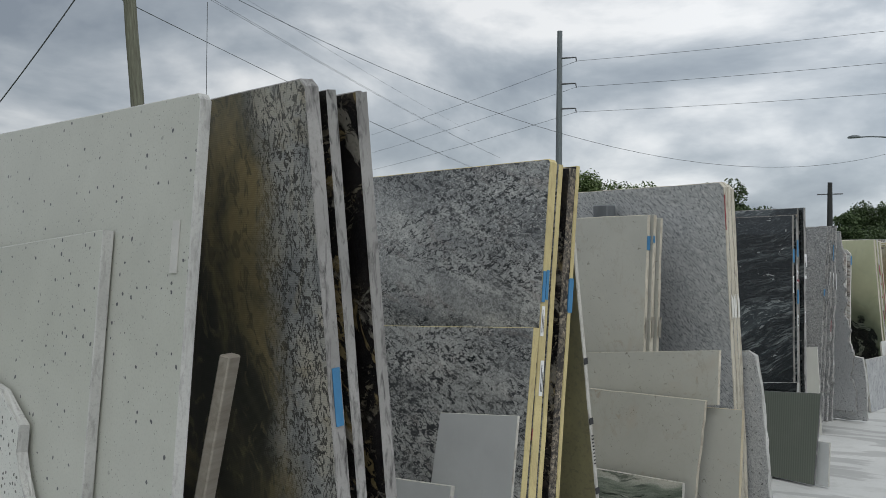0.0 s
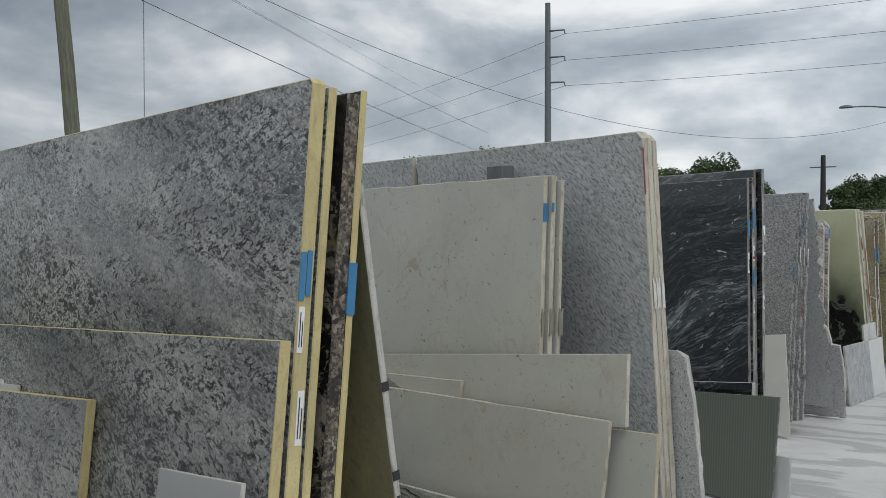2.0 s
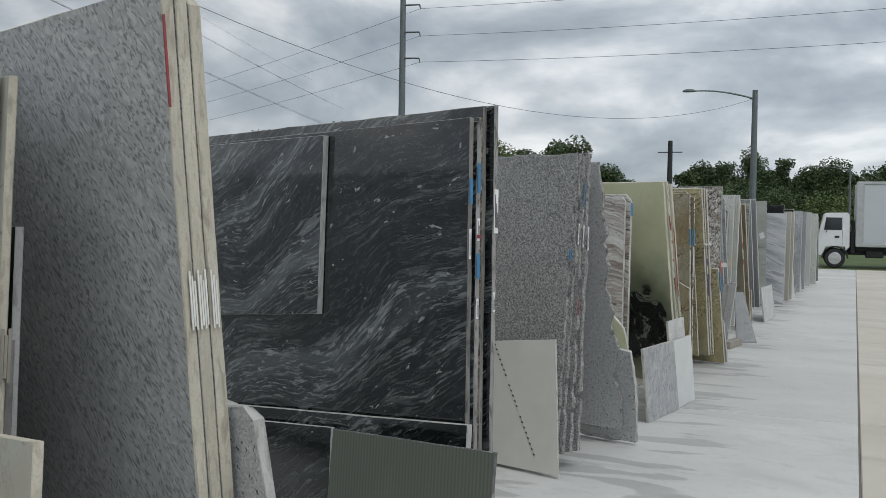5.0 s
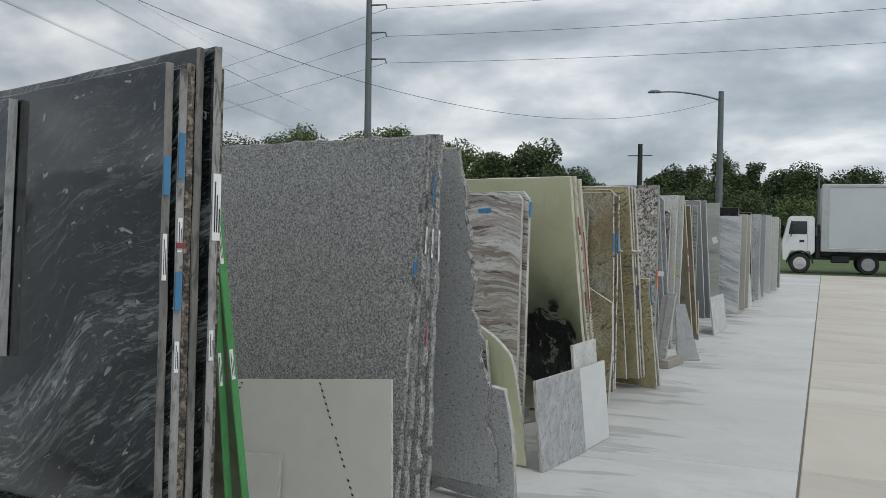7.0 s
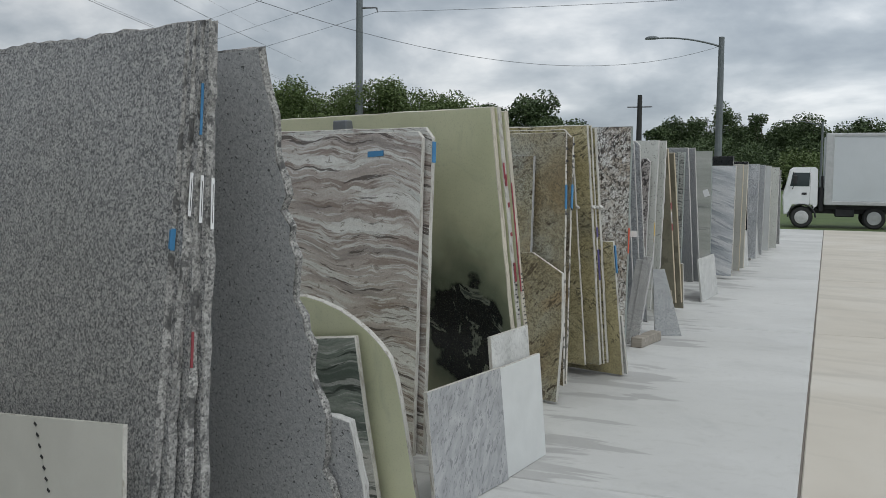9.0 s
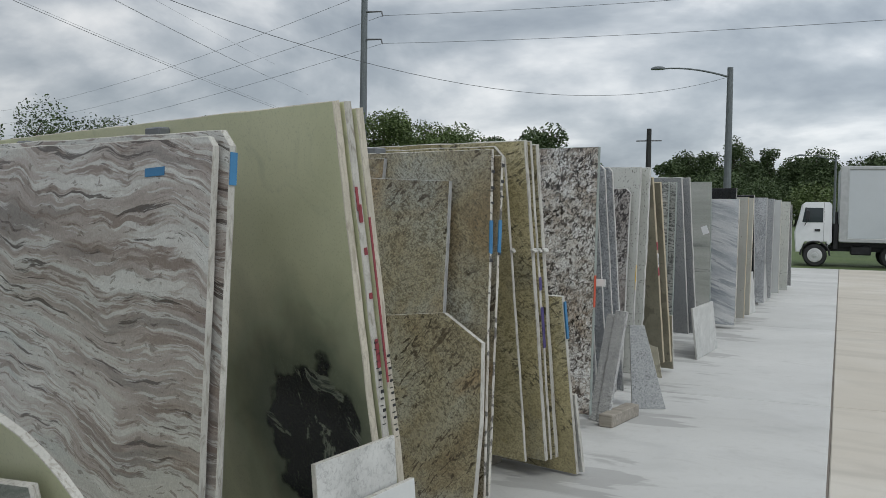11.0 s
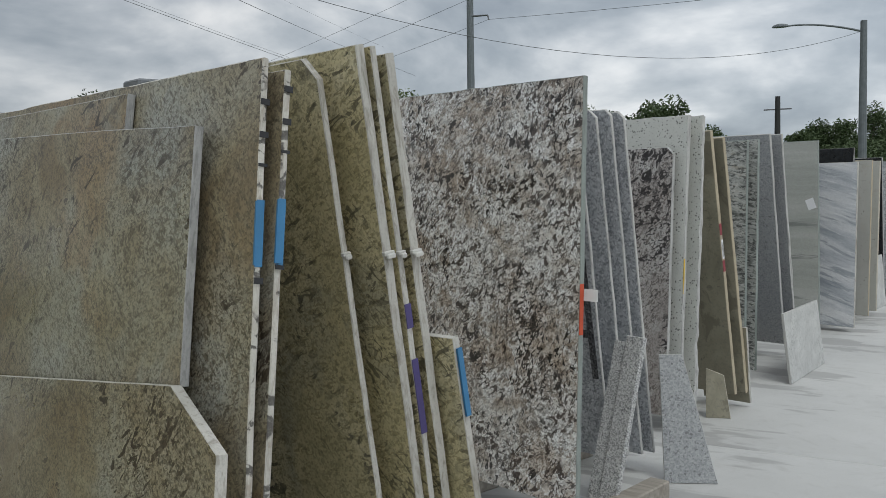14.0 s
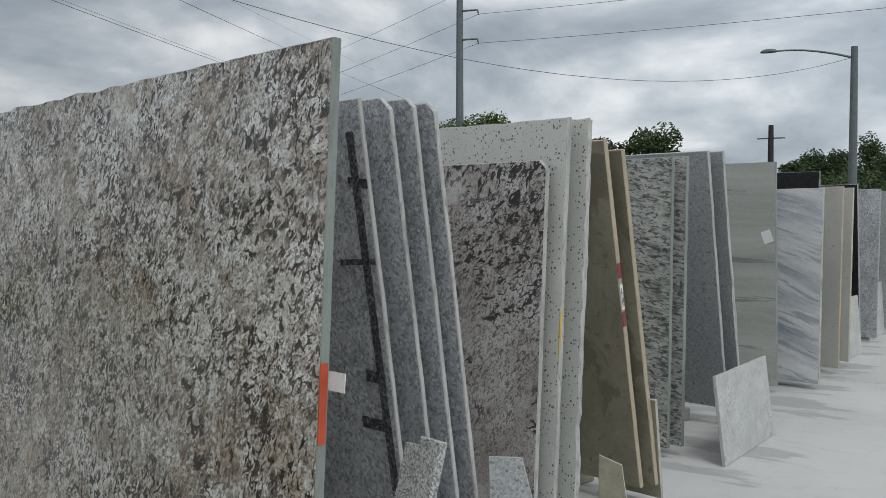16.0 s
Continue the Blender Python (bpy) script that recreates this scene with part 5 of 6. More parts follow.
c2 = slab_at(-1.915, 5.148, 0.072)
for o, first, n in ((c0, 0.006, 2), (c1, 0.004, 3), (c2, 0.004, 3)):
    for i in range(n):
        tape(o, "smudge", 0.98 + 0.01 * (i % 2), 1.10 - 0.015 * (i % 2), 0.005, y0=first + 0.008 * i, x=0.004, name="smudge_mark", wrap=0)
h0 = slab_at(-1.49, 5.545)
tape(h0, "red", 1.60, 1.80, 0.004, name="marker_stroke", wrap=0)
h1 = slab_at(-1.49, 5.545, 0.034)
h2 = slab_at(-1.49, 5.545, 0.068)
for o, first in ((h0, 0.016), (h1, 0.004), (h2, 0.004)):
    for i in range(4 if o is h1 else 3):
        tape(o, "chalk", 1.10 + 0.008 * (i % 2), 1.235 - 0.012 * (i % 3), 0.0025, y0=first + 0.006 * i, x=0.004, name="chalk_stroke", wrap=0)
ks = [slab_at(-1.57, 7.15, 0.036 * i) for i in range(6)]
tape(ks[0], "blue", 1.42, 1.52, 0.016, x=0.003, wrap=0)
tape(ks[2], "blue", 1.46, 1.58, 0.016, x=0.003, wrap=0)
tape(ks[2], "blue", 1.12, 1.22, 0.016, x=0.003, wrap=0)
tape(ks[2], "red", 1.28, 1.295, 0.024, x=0.003, wrap=0)
edge_label(ks[0], 1.20, 1.32, 0.003, 0.012)
edge_label(ks[1], 1.27, 1.36, 0.004, 0.013)
edge_label(ks[3], 1.30, 1.48, 0.004, 0.024, lines=3)
edge_label(ks[1], 0.96, 1.04, 0.004, 0.012)
edge_label(ks[3], 0.98, 1.06, 0.004, 0.012)
gr = slab_at(-1.71, 7.88)
for z0, z1, y0 in ((1.24, 1.38, 0.002), (1.19, 1.31, 0.016), (0.82, 0.93, 0.004)):
    edge_label(gr, z0, z1, y0, 0.012)
gr2 = slab_at(-1.73, 7.88, 0.036)
edge_label(gr2, 1.22, 1.38, 0.004, 0.012)
edge_label(gr2, 0.84, 0.94, 0.004, 0.014)
s0 = slab_at(-1.705, 8.975)
ss = [slab_at(-1.705, 8.975, 0.045 + 0.055 * i) for i in range(3)]
tape(s0, "blue", 1.13, 1.19, 0.012, wrap=0.004)
tape(ss[1], "blue", 1.44, 1.58, 0.006, x=0.008, wrap=0)
tape(ss[1], "red", 0.80, 0.90, 0.006, x=0.008, name="marker_stroke", wrap=0)
for i, (z0, z1) in enumerate(((1.22, 1.34), (1.20, 1.33), (1.18, 1.32))):
    edge_label(ss[i], z0, z1, 0.006, 0.010, x=0.012, lines=1)
m0, m1 = slab_at(-1.84, 11.045), slab_at(-1.84, 11.045, 0.04)
face_mark(m0, "blue", -0.345, -0.24, 1.43, 1.458, name="tape", turn=-3)
tape(m1, "blue", 1.40, 1.50, 0.025, wrap=0)
o1, o2 = slab_at(-1.475, 11.70, 0.04), slab_at(-1.475, 11.70, 0.08)
for z0, z1, y0, w in ((1.34, 1.42, 0.004, 0.008), (1.30, 1.36, 0.008, 0.012), (1.19, 1.215, 0.012, 0.012), (1.04, 1.06, 0.012, 0.012), (0.80, 0.90, 0.014, 0.012)):
    tape(o1, "red", z0, z1, w, y0=y0, name="marker_stroke", wrap=0)
tape(o2, "red", 0.75, 1.32, 0.006, y0=0.0, name="marker_stroke", wrap=0)
for k in range(14):
    tape(o1, "ink", 0.60 + k * 0.022, 0.603 + k * 0.022 + 0.004 * (k % 3), 0.010, y0=0.008 + 0.004 * (k % 3), name="marker_writing", wrap=0)
    tape(o2, "ink", 0.55 + k * 0.022, 0.553 + k * 0.022 + 0.005 * (k % 2), 0.010, y0=0.01 + 0.004 * (k % 2), name="marker_writing", wrap=0)
q0, q1 = slab_at(-1.684, 12.863), slab_at(-1.658, 12.855, 0.05)
for o in (q0, q1):
    tape(o, "blue", 1.14, 1.30, 0.018, wrap=0.003)
for k, (z0, z1) in enumerate(((1.53, 1.545), (1.45, 1.465), (1.38, 1.388), (1.10, 1.115))):
    tape(q0, "ink", z0, z1, 0.022, name="marker_stroke", wrap=0)
    tape(q1, "ink", z0 + 0.03, z1 + 0.03, 0.022, name="marker_stroke", wrap=0)
r1, r2, r3, r4 = (slab_at(-1.572, 13.535), slab_at(-1.48, 13.598), slab_at(-1.463, 13.642), slab_at(-1.448, 13.69))
for o, w in ((r1, 0.02), (r2, 0.03), (r3, 0.02), (r4, 0.03)):
    bm = bmesh.new()
    add_box(bm, -0.004, 0.012, -0.004, w + 0.002, 1.140, 1.152, 0.002)
    add_box(bm, 0.010, 0.022, -0.002, w - 0.002, 1.132, 1.146, 0.003)
    part("plastic_clip", bm, PAINT["clear"], o, "milky plastic clip")
tape(r3, "purple", 0.93, 1.0, 0.02, name="marker_stroke", wrap=0)
tape(r3, "purple", 0.62, 0.84, 0.02, name="marker_stroke", wrap=0)
p0 = slab_at(-1.595, 14.84)
tape(p0, "orange", 0.71, 0.92, 0.022, y0=0.0, wrap=0.0)
bm = bmesh.new()
add_box(bm, 0.02, 0.095, 0.028, 0.030, 0.85, 0.90)
part("paper_tag", bm, PAINT["paper"], p0, "small white paper tag sticking out")
z0 = slab_at(-1.68, 15.58)
for nm, x0, x1, za, zb, tn in (("dark_band", -0.066, -0.030, 0.40, 1.58, -1), ("dark_band", -0.095, 0.0, 1.405, 1.435, 6), ("dark_band", -0.185, -0.005, 1.155, 1.175, -3), ("dark_band", -0.12, -0.05, 0.765, 0.805, 0), ("dark_band", -0.17, -0.05, 0.60, 0.64, 0)):
    bm = bmesh.new()
    add_box(bm, x0, x1, -0.003, -0.0005, za, zb)
    bmesh.ops.rotate(bm, cent=((x0 + x1) / 2, 0, (za + zb) / 2), matrix=Matrix.Rotation(radians(tn), 3, "Y"), verts=bm.verts)
    part(nm, bm, STONE["dark_speckle"], z0, "dark speckled resin band")
gb = slab_at(-1.51, 3.64)
for z1 in (0.50, 0.78, 1.02):
    tape(gb, "ink", z1, z1 + 0.025, 0.02, name="marker_stroke", wrap=0)
for k in range(9):
    tape(gb, "ink", 0.62 + 0.014 * k, 0.625 + 0.014 * k, 0.008, y0=0.006, name="marker_writing", wrap=0)
o0 = slab_at(-1.49, 17.29)
tape(o0, "red", 1.03, 1.10, 0.022, name="marker_stroke", wrap=0)
edge_label(o0, 0.88, 1.0, 0.004, 0.02)
tape(o0, "red", 0.80, 0.87, 0.022, name="marker_stroke", wrap=0)
y1 = slab_at(-1.64, 16.59)
tape(y1, "yellow", 0.70, 0.90, 0.008, name="marker_stroke", wrap=0)
w0 = slab_at(-1.52, 20.72)
face_mark(w0, "paper", -0.11, -0.03, 1.14, 1.24, name="paper_tag", turn=-20)


# ---- truck ----
def lathe(bm, prof, seg, m):
    """A turned ring from (radius, height) pairs about local z."""
    rings = [[bm.verts.new(m @ Vector((r * math.cos(a), r * math.sin(a), h))) for a in (2 * math.pi * i / seg for i in range(seg))] for r, h in prof]
    for a, b in zip(rings, rings[1:]):
        for i in range(seg):
            bm.faces.new((a[i], a[(i + 1) % seg], b[(i + 1) % seg], b[i]))
    bm.faces.new(rings[0][::-1])
    bm.faces.new(rings[-1])
    return bm


WHITE_PAINT = plain("white_vehicle_paint", (0.72, 0.73, 0.74), 0.3, vary=0.04)
DARK_METAL = plain("black_chassis", (0.02, 0.02, 0.022), 0.6, vary=0.3)
RUBBER = plain("tyre_rubber", (0.025, 0.025, 0.026), 0.8, vary=0.2)
ALLOY = plain("bright_wheel_metal", (0.6, 0.6, 0.6), 0.35, 0.6, 0.1)
BOXSKIN = plain("pale_box_panel", (0.50, 0.53, 0.55), 0.4, vary=0.05, scale=1.0)
TRIM = plain("aluminium_trim", (0.45, 0.46, 0.46), 0.4, 0.6, 0.1)
WINDOW = Mat("dark_window_glass", 0.05)
WINDOW = WINDOW.done((0.03, 0.04, 0.045))


def truck():
    root = new("box_truck", None)
    root.matrix_world = pose(-0.745, 38.1, -0.03, 0, 0, 3)
    tagged(root, "white cab-over box truck parked on grass by the yard", "truck")
    # cab, nose towards -x, camera side at y = 0
    bm = bmesh.new()
    pts = [(-0.52, 0.42), (-0.56, 0.95), (-0.47, 1.30), (-0.36, 1.80), (-0.28, 1.86), (0.36, 1.87), (0.43, 1.80), (0.45, 0.72), (0.40, 0.66), (0.34, 0.60), (0.30, 0.72), (-0.28, 0.72), (-0.34, 0.60), (-0.40, 0.42)]
    front = [bm.verts.new((x, 0, z)) for x, z in pts]
    back = [bm.verts.new((x, 1.7, z)) for x, z in pts]
    bm.faces.new(front)
    bm.faces.new(back[::-1])
    for i in range(len(pts)):
        bm.faces.new((front[i], back[i], back[(i + 1) % len(pts)], front[(i + 1) % len(pts)]))
    bmesh.ops.recalc_face_normals(bm, faces=bm.faces)
    bmesh.ops.bevel(bm, geom=[e for e in bm.edges if abs(e.verts[0].co.y - e.verts[1].co.y) < 1e-6], offset=0.02, segments=2, affect="EDGES")
    cab = part("cab", bm, WHITE_PAINT, root, "white painted cab")
    bm = bmesh.new()
    q = [(-0.36, 1.28), (-0.29, 1.70), (0.20, 1.70), (0.20, 1.28)]
    vs = [bm.verts.new((x, -0.006, z)) for x, z in q] + [bm.verts.new((x, 0.01, z)) for x, z in q]
    bm.faces.new(vs[:4])
    for i in range(4):
        bm.faces.new((vs[i], vs[4 + i], vs[4 + (i + 1) % 4], vs[(i + 1) % 4]))
    part("door_window", bm, WINDOW, cab, "dark side window")
    bm = bmesh.new()
    add_box(bm, -0.02, 0.13, -0.02, 0.0, 1.02, 1.09, 0.01)
    part("door_handle", bm, DARK_METAL, cab)
    bm = bmesh.new()
    add_box(bm, -0.28, -0.16, -0.16, -0.12, 1.36, 1.62, 0.015)
    add_tube(bm, (-0.22, -0.13, 1.36), (-0.30, 0.02, 1.18), 0.012)
    add_tube(bm, (-0.22, -0.13, 1.62), (-0.28, 0.02, 1.72), 0.012)
    part("side_mirror", bm, DARK_METAL, root)
    bm = bmesh.new()
    for z0, z1, x0, x1 in ((0.72, 1.86, 0.20, 0.206),):
        add_box(bm, x0 + 0.02, x1 + 0.02, -0.004, 0.002, z0, z1)
    part("door_seam", bm, DARK_METAL, cab)
    bm = bmesh.new()
    add_path(bm, [(0.40 * math.cos(math.pi * k / 9), -0.005, 0.33 + 0.40 * math.sin(math.pi * k / 9)) for k in range(10)], 0.03, 6)
    part("wheel_arch", bm, DARK_METAL, root, "black wheel arch lip")
    # box body
    bm = bmesh.new()
    add_box(bm, 0.66, 5.6, -0.10, 1.9, 0.82, 2.86, 0.03)
    box = part("cargo_box", bm, BOXSKIN, root, "pale grey smooth-sided cargo box")
    for nm, dims in (("top_rail", (0.64, 5.62, -0.125, 0.0, 2.80, 2.90)), ("bottom_rail", (0.64, 5.62, -0.125, 0.0, 0.72, 0.84)), ("corner_post", (0.62, 0.86, -0.13, 0.0, 0.74, 2.88))):
        bm = bmesh.new()
        add_box(bm, *dims, 0.015)
        part(nm, bm, TRIM, box, "dull aluminium rail")
    bm = bmesh.new()
    add_box(bm, -0.3, 5.5, 0.35, 0.5, 0.45, 0.62, 0.01)
    add_box(bm, -0.3, 5.5, 1.3, 1.45, 0.45, 0.62, 0.01)
    add_box(bm, 0.5, 5.5, 0.2, 1.6, 0.58, 0.72, 0.01)
    part("chassis", bm, DARK_METAL, root)
    bm = bmesh.new()
    add_box(bm, 0.48, 0.62, 0.05, 1.5, 0.5, 1.25, 0.02)
    add_tube(bm, (0.56, 0.1, 1.2), (0.56, 0.1, 1.6), 0.04)
    part("air_intake", bm, DARK_METAL, root)
    bm = bmesh.new()
    add_box(bm, 0.95, 1.5, 0.05, 0.4, 0.36, 0.62, 0.03)
    part("fuel_tank", bm, DARK_METAL, root)
    for wx, wy in ((0.0, 0.0), (0.0, 1.45), (2.06, 0.1), (2.06, 1.35)):
        bm = bmesh.new()
        mt = pose(wx, wy, 0.33, -90, 0, 0)
        lathe(bm, [(0.20, 0.0), (0.29, -0.005), (0.33, 0.03), (0.33, 0.19), (0.29, 0.22), (0.2, 0.22)], 24, mt)
        tyre = part("wheel", bm, RUBBER, root, "black rubber tyre")
        bm = bmesh.new()
        lathe(bm, [(0.205, -0.006), (0.19, -0.012), (0.17, 0.02), (0.09, 0.025), (0.08, -0.02), (0.03, -0.025)] if wy < 1 else [(0.2, 0.222), (0.1, 0.23)], 20, mt)
        rim = part("rim", bm, ALLOY if wx == 0 else TRIM, tyre, "bright metal rim")
    return root


truck()


# ---- poles, lamps and wires ----
POLE_WOOD = Mat("weathered_pole_timber", 0.85)
_v = POLE_WOOD.mapped((9, 9, 0.6))
POLE_WOOD = POLE_WOOD.done(POLE_WOOD.ramp(POLE_WOOD.noise(4, 6, 0.5, 0.6, _v), [(0.3, (0.07, 0.068, 0.046)), (0.55, (0.12, 0.12, 0.085)), (0.7, (0.16, 0.17, 0.12))]), POLE_WOOD.noise(6, 5, 0.3, 0.6, _v), 0.5, 0.01)
POLE_GREY = plain("galvanised_pole", (0.14, 0.155, 0.165), 0.6, 0.1, 0.15)
POLE_DARK = plain("dark_pole", (0.03, 0.03, 0.03), 0.8)
WIRE = plain("dark_cable", (0.08, 0.085, 0.09), 0.7)
INSUL = plain("grey_insulator", (0.13, 0.13, 0.14), 0.5)


def timber_pole(x, y, h, r, lean=0.0):
    root = new("utility_pole", None)
    root.matrix_world = pose(x, y, -0.05, 0, lean, 0)
    tagged(root, "weathered wooden utility pole", "utility pole")
    bm = bmesh.new()
    add_path(bm, [(0.012 * math.sin(i * 2.1), 0, h * i / 8) for i in range(9)], [r * (1 - 0.035 * i) for i in range(9)], 14)
    part("shaft", bm, POLE_WOOD, root)
    return root


def line_pole(x, y, h, r, arms, arm_len, mat, label, crossarm=False):
    root = new("transmission_pole" if not crossarm else "distribution_pole", None)
    root.matrix_world = pose(x, y, -0.05)
    tagged(root, label, "utility pole")
    bm = bmesh.new()
    add_tube(bm, (0, 0, 0), (0, 0, h), r * 1.5, r, 12)
    part("shaft", bm, mat, root)
    for z in arms:
        bm = bmesh.new()
        if crossarm:
            add_box(bm, -arm_len, arm_len, -0.06, 0.06, z, z + 0.12, 0.02)
        else:
            add_tube(bm, (0, 0, z + 0.15), (arm_len, -0.15, z + 0.05), 0.09, 0.06)
            add_tube(bm, (arm_len, -0.15, z + 0.05), (arm_len + 0.1, -0.15, z - 0.35), 0.07, 0.05)
        part("crossarm" if crossarm else "insulator_arm", bm, INSUL, root)
    return root


PX, PY = -37.6, 80.0
ARMS = (20.3, 17.9, 15.6)
line_pole(PX, PY, 23.0, 0.24, ARMS, 1.7, POLE_GREY, "tall grey steel transmission pole with side insulators")
line_pole(-18.6, 107.0, 10.2, 0.24, (8.9,), 1.3, POLE_DARK, "dark wooden distribution pole with a crossarm", True)
timber_pole(-14.1, 12.25, 9.5, 0.15, -7.0)


def street_lamp(x, y, h, reach, r):
    root = new("street_lamp", None)
    root.matrix_world = pose(x, y, -0.05)
    tagged(root, "grey street lamp with a long curved arm", "street lamp")
    bm = bmesh.new()
    add_tube(bm, (0, 0, 0), (0, 0, h), r * 1.25, r * 0.85, 12)
    part("shaft", bm, POLE_GREY, root)
    bm = bmesh.new()
    prev = Vector((0, 0, h - 0.45))
    line = [prev] + [Vector((-reach * f, 0, h - 0.45 + 0.64 * math.sin(f * math.pi / 2) ** 0.9 - 0.12 * f)) for f in (i / 8 for i in range(1, 9))]
    add_path(bm, line, [0.045 - 0.0015 * i for i in range(9)], 8)
    prev = line[-1]
    part("arm", bm, POLE_GREY, root)
    bm = bmesh.new()
    bmesh.ops.create_uvsphere(bm, u_segments=12, v_segments=8, radius=0.3)
    for v in bm.verts:
        v.co = Vector((v.co.x * 1.15, v.co.y * 0.5, max(v.co.z, -0.08) * 0.42)) + prev + Vector((-0.2, 0, 0))
    part("lamp_head", bm, POLE_GREY, root)


street_lamp(-4.83, 52.8, 8.05, 3.0, 0.15)
street_lamp(-0.65, 96.0, 6.6, 2.6, 0.10)


def wire(name, p0, p1, sag, r, n=24, label="thin dark overhead cable"):
    bm = bmesh.new()
    p0, p1 = Vector(p0), Vector(p1)
    pts = [p0.lerp(p1, i / n) - Vector((0, 0, 4 * sag * (i / n) * (1 - i / n))) for i in range(n + 1)]
    add_path(bm, pts, r, 5)
    ob = mesh_object(name, bm, WIRE)
    tagged(ob, label, "overhead cable", "overhead cables")
    return ob


for z in ARMS:
    wire("power_line", (PX + 1.8, PY - 0.15, z - 0.35), (70, 70, z + 0.6), 1.6, 0.016)
    wire("power_line", (PX + 1.8, PY - 0.15, z - 0.35), (-150, 142, z - 1.5), 1.6, 0.016)
wire("service_cable", (-4.83, 52.8, 7.6), (-19.0, 15.6, 9.3), 3.0, 0.008, 32)
for dx, z, r in ((-0.6, 9.2, 0.010), (-1.9, 9.8, 0.006), (-5.0, 13.2, 0.008), (-5.7, 13.5, 0.008), (-9.0, 16.5, 0.007)):
    wire("power_line", (-12.5 + dx, -8.0, z), (-46.5 + dx, 94.0, z), 0.7, r, 40)
wire("service_cable", (-19.0, 15.6, 9.9), (-34.0, 17.5, 2.2), 0.5, 0.02)
wire("guy_wire", (-14.0, 13.4, -0.05), (-14.0, 13.4, 6.6), 0.0, 0.007, 4, "thin vertical guy wire")


# ---- trees ----
def leaf_material(name, a, b):
    m = Mat(name, 0.7)
    geo = m.n.new("ShaderNodeNewGeometry")
    col = m.ramp(geo.outputs["Random Per Island"], [(0.0, a), (1.0, b)])
    return m.done(m.mix(0.35, col, m.ramp(m.noise(0.5, 3), [(0.35, a), (0.65, b)])))


LEAF = [leaf_material("oak_leaves", (0.032, 0.056, 0.017), (0.062, 0.095, 0.03)), leaf_material("pale_oak_leaves", (0.06, 0.095, 0.026), (0.11, 0.15, 0.046))]
BARK = plain("bark", (0.09, 0.075, 0.06), 0.9, vary=0.3)


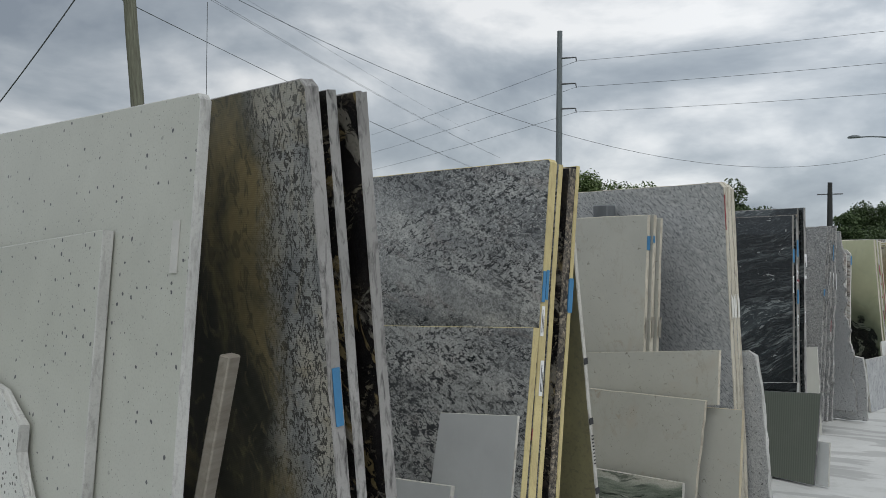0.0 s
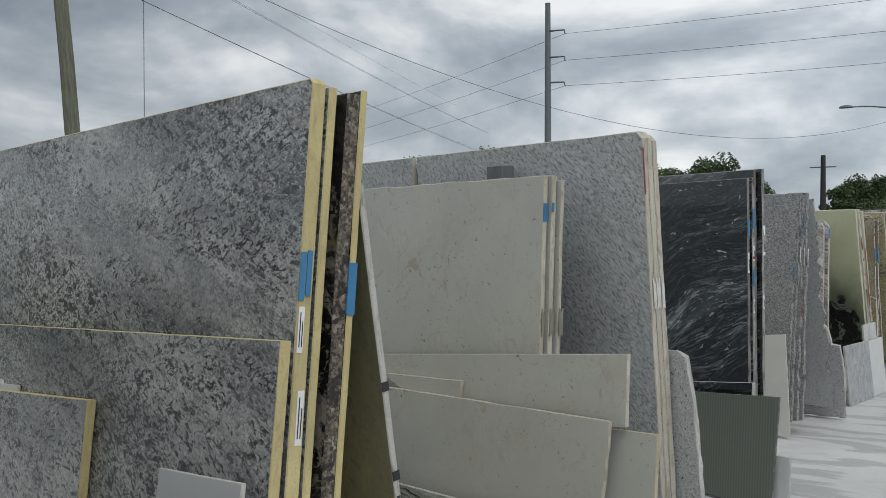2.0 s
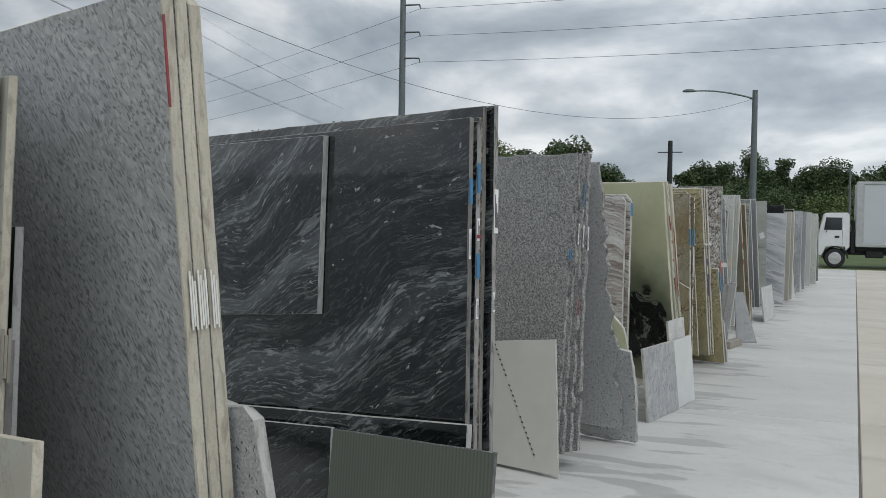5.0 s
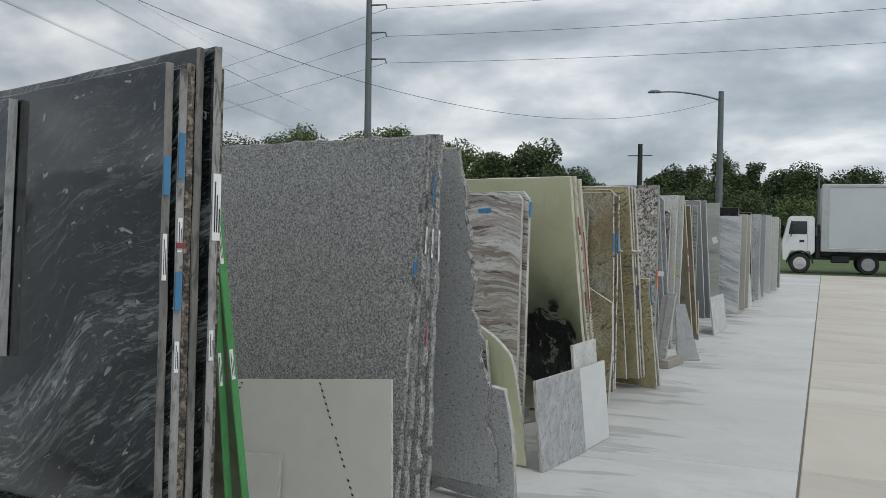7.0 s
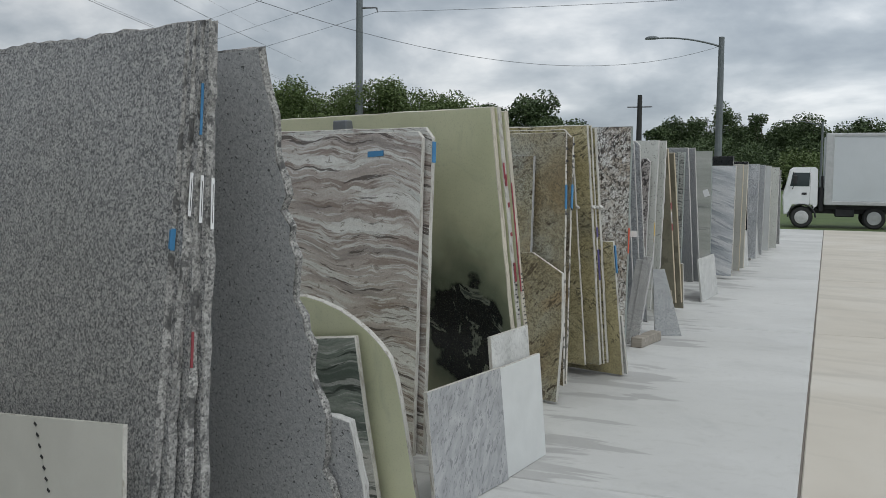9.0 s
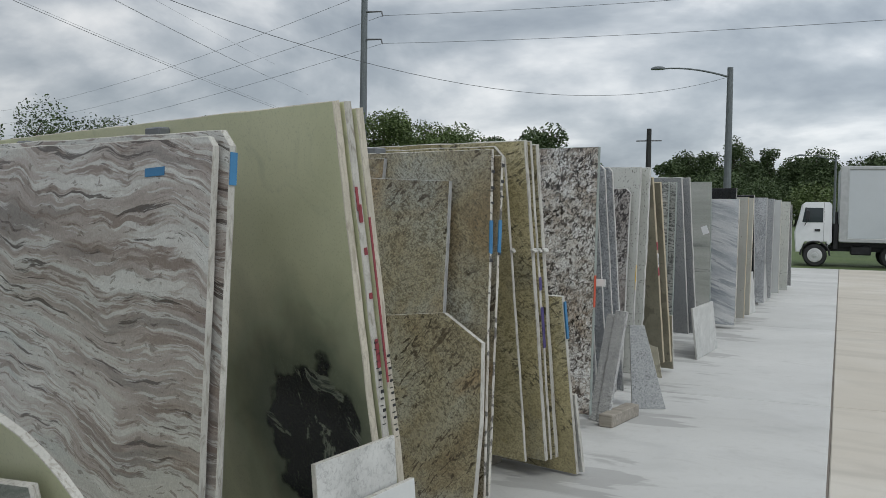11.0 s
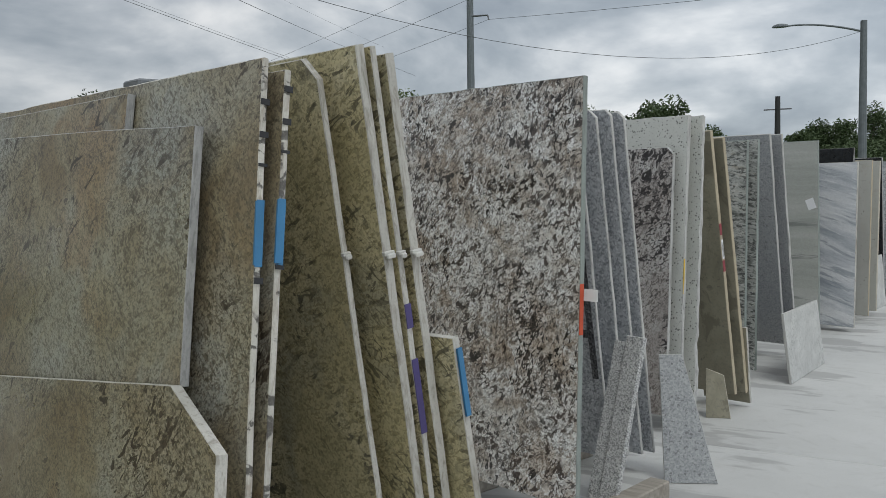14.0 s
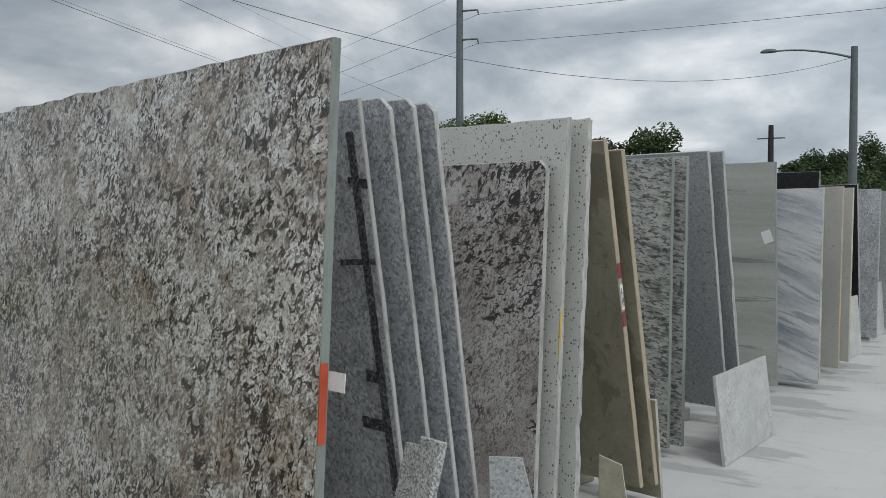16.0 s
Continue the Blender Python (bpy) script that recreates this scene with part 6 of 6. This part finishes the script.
def tree(x, y, h, w, seed, leaf=0, density=1.0, low=0.25, clumps=16, size=0.42):
    """A tree: tapered trunk, limbs, and a crown of many small leaves gathered in uneven clumps."""
    rng = random.Random(seed)
    root = new("tree", None)
    root.matrix_world = pose(x, y, -0.05)
    tagged(root, "dark green broadleaf tree in the distance", "tree", "distant trees")
    bm = bmesh.new()
    add_tube(bm, (0, 0, 0), (0.1, 0, h * 0.45), w * 0.045, w * 0.03, 8)
    heads = []
    for i in range(clumps):
        a, rr = rng.random() * 6.28, math.sqrt(rng.random()) * w * 0.42
        f = rng.random()
        top = h * (1 - 0.42 * (rr / (w * 0.5)) ** 2) * (0.93 + 0.07 * rng.random())
        z = h * low + (top - h * low) * (f ** 0.45)
        p = Vector((rr * math.cos(a), rr * math.sin(a), z - 0.25))
        heads.append((p, w * rng.uniform(0.10, 0.19)))
        add_tube(bm, (0.1, 0, h * rng.uniform(0.25, 0.45)), p, w * 0.014, w * 0.004, 5)
    part("trunk", bm, BARK, root)
    verts, faces = [], []
    for p, rad in heads:
        for _ in range(int(150 * density * (rad / (w * 0.145)) ** 2)):
            d = Vector((rng.gauss(0, 1), rng.gauss(0, 1), rng.gauss(0, 0.75))).normalized() * rad * (rng.random() ** 0.4)
            c = p + d + Vector((0, 0, 0.1))
            s = size * rng.uniform(0.5, 1.1)
            u = Vector((rng.gauss(0, 1), rng.gauss(0, 1), rng.gauss(0, 0.6))).normalized()
            v = u.cross(Vector((rng.gauss(0, 1), rng.gauss(0, 1), rng.gauss(0, 1)))).normalized()
            k = len(verts)
            verts += [c - u * s * 0.5, c + v * s * 0.28, c + u * s * 0.5, c - v * s * 0.28]
            faces.append((k, k + 1, k + 2, k + 3))
    me = bpy.data.meshes.new("crown")
    me.from_pydata([tuple(v) for v in verts], [], faces)
    me.materials.append(LEAF[leaf])
    crown = new("crown", me)
    crown.parent = root
    return root


def from_eye(az, dist, y0=7.4):
    return dist * math.sin(radians(az)), y0 + dist * math.cos(radians(az))


k = 0
for az, dist, h, w, leaf, dens in (
    (-47, 80, 8.6, 9, 0, 1), (-42.5, 84, 8.4, 8, 0, 1), (-39, 82, 7.4, 7, 0, 1), (-36, 86, 8.6, 8, 0, 1), (-33.5, 88, 8.8, 6, 0, 1), (-31.4, 86, 9.7, 7, 1, 1),
    (-28.8, 85, 9.6, 7, 1, 1), (-26.6, 84, 9.5, 7, 1, 1), (-24.6, 84, 9.6, 6, 1, 1), (-22.4, 86, 8.9, 6, 1, 1), (-20.2, 90, 8.2, 5, 0, 1),
    (-17.2, 105, 9.8, 7.5, 0, 1.1), (-14.8, 107, 8.3, 6, 0, 1), (-19, 112, 7.0, 7, 0, 1),
    (-9.6, 130, 8.2, 3.5, 0, 0.45), (-11.5, 140, 5.5, 8, 0, 1),
    (-7.7, 150, 11.2, 8, 0, 1), (-6.0, 150, 12.0, 9, 0, 1.1), (-4.9, 156, 10.0, 7, 0, 1), (-3.7, 152, 11.6, 4.5, 0, 0.5), (-7.0, 140, 6.5, 12, 0, 1.2),
    (-2.3, 150, 9.2, 7, 0, 1), (-0.9, 148, 10.3, 9, 0, 1.1), (0.9, 150, 10.2, 9, 0, 1.1), (3.0, 150, 9.8, 9, 0, 1), (-4.0, 138, 5.2, 12, 0, 1), (0.0, 134, 5.4, 11, 1, 1),
    (2.6, 140, 6.0, 11, 0, 1)):
    k += 1
    x, y = from_eye(az, dist)
    tree(x, y, h * 1.04, w * 1.35, 100 + k, leaf, dens * (3.6 if dist < 100 else 3.0), 0.12, 30, 0.28 if dist < 100 else 0.46)

# unseen trees added round the rest of the yard for polished slabs to mirror
for az in range(96, 268, 9):
    k += 1
    x, y = from_eye(az + 3 * math.sin(az), 62 + 5 * math.sin(az * 1.7))
    tree(x, y, 6.0 + 0.9 * math.sin(az * 2.3), 12, 100 + k, 0, 1.6, 0.1, 26, 0.5)
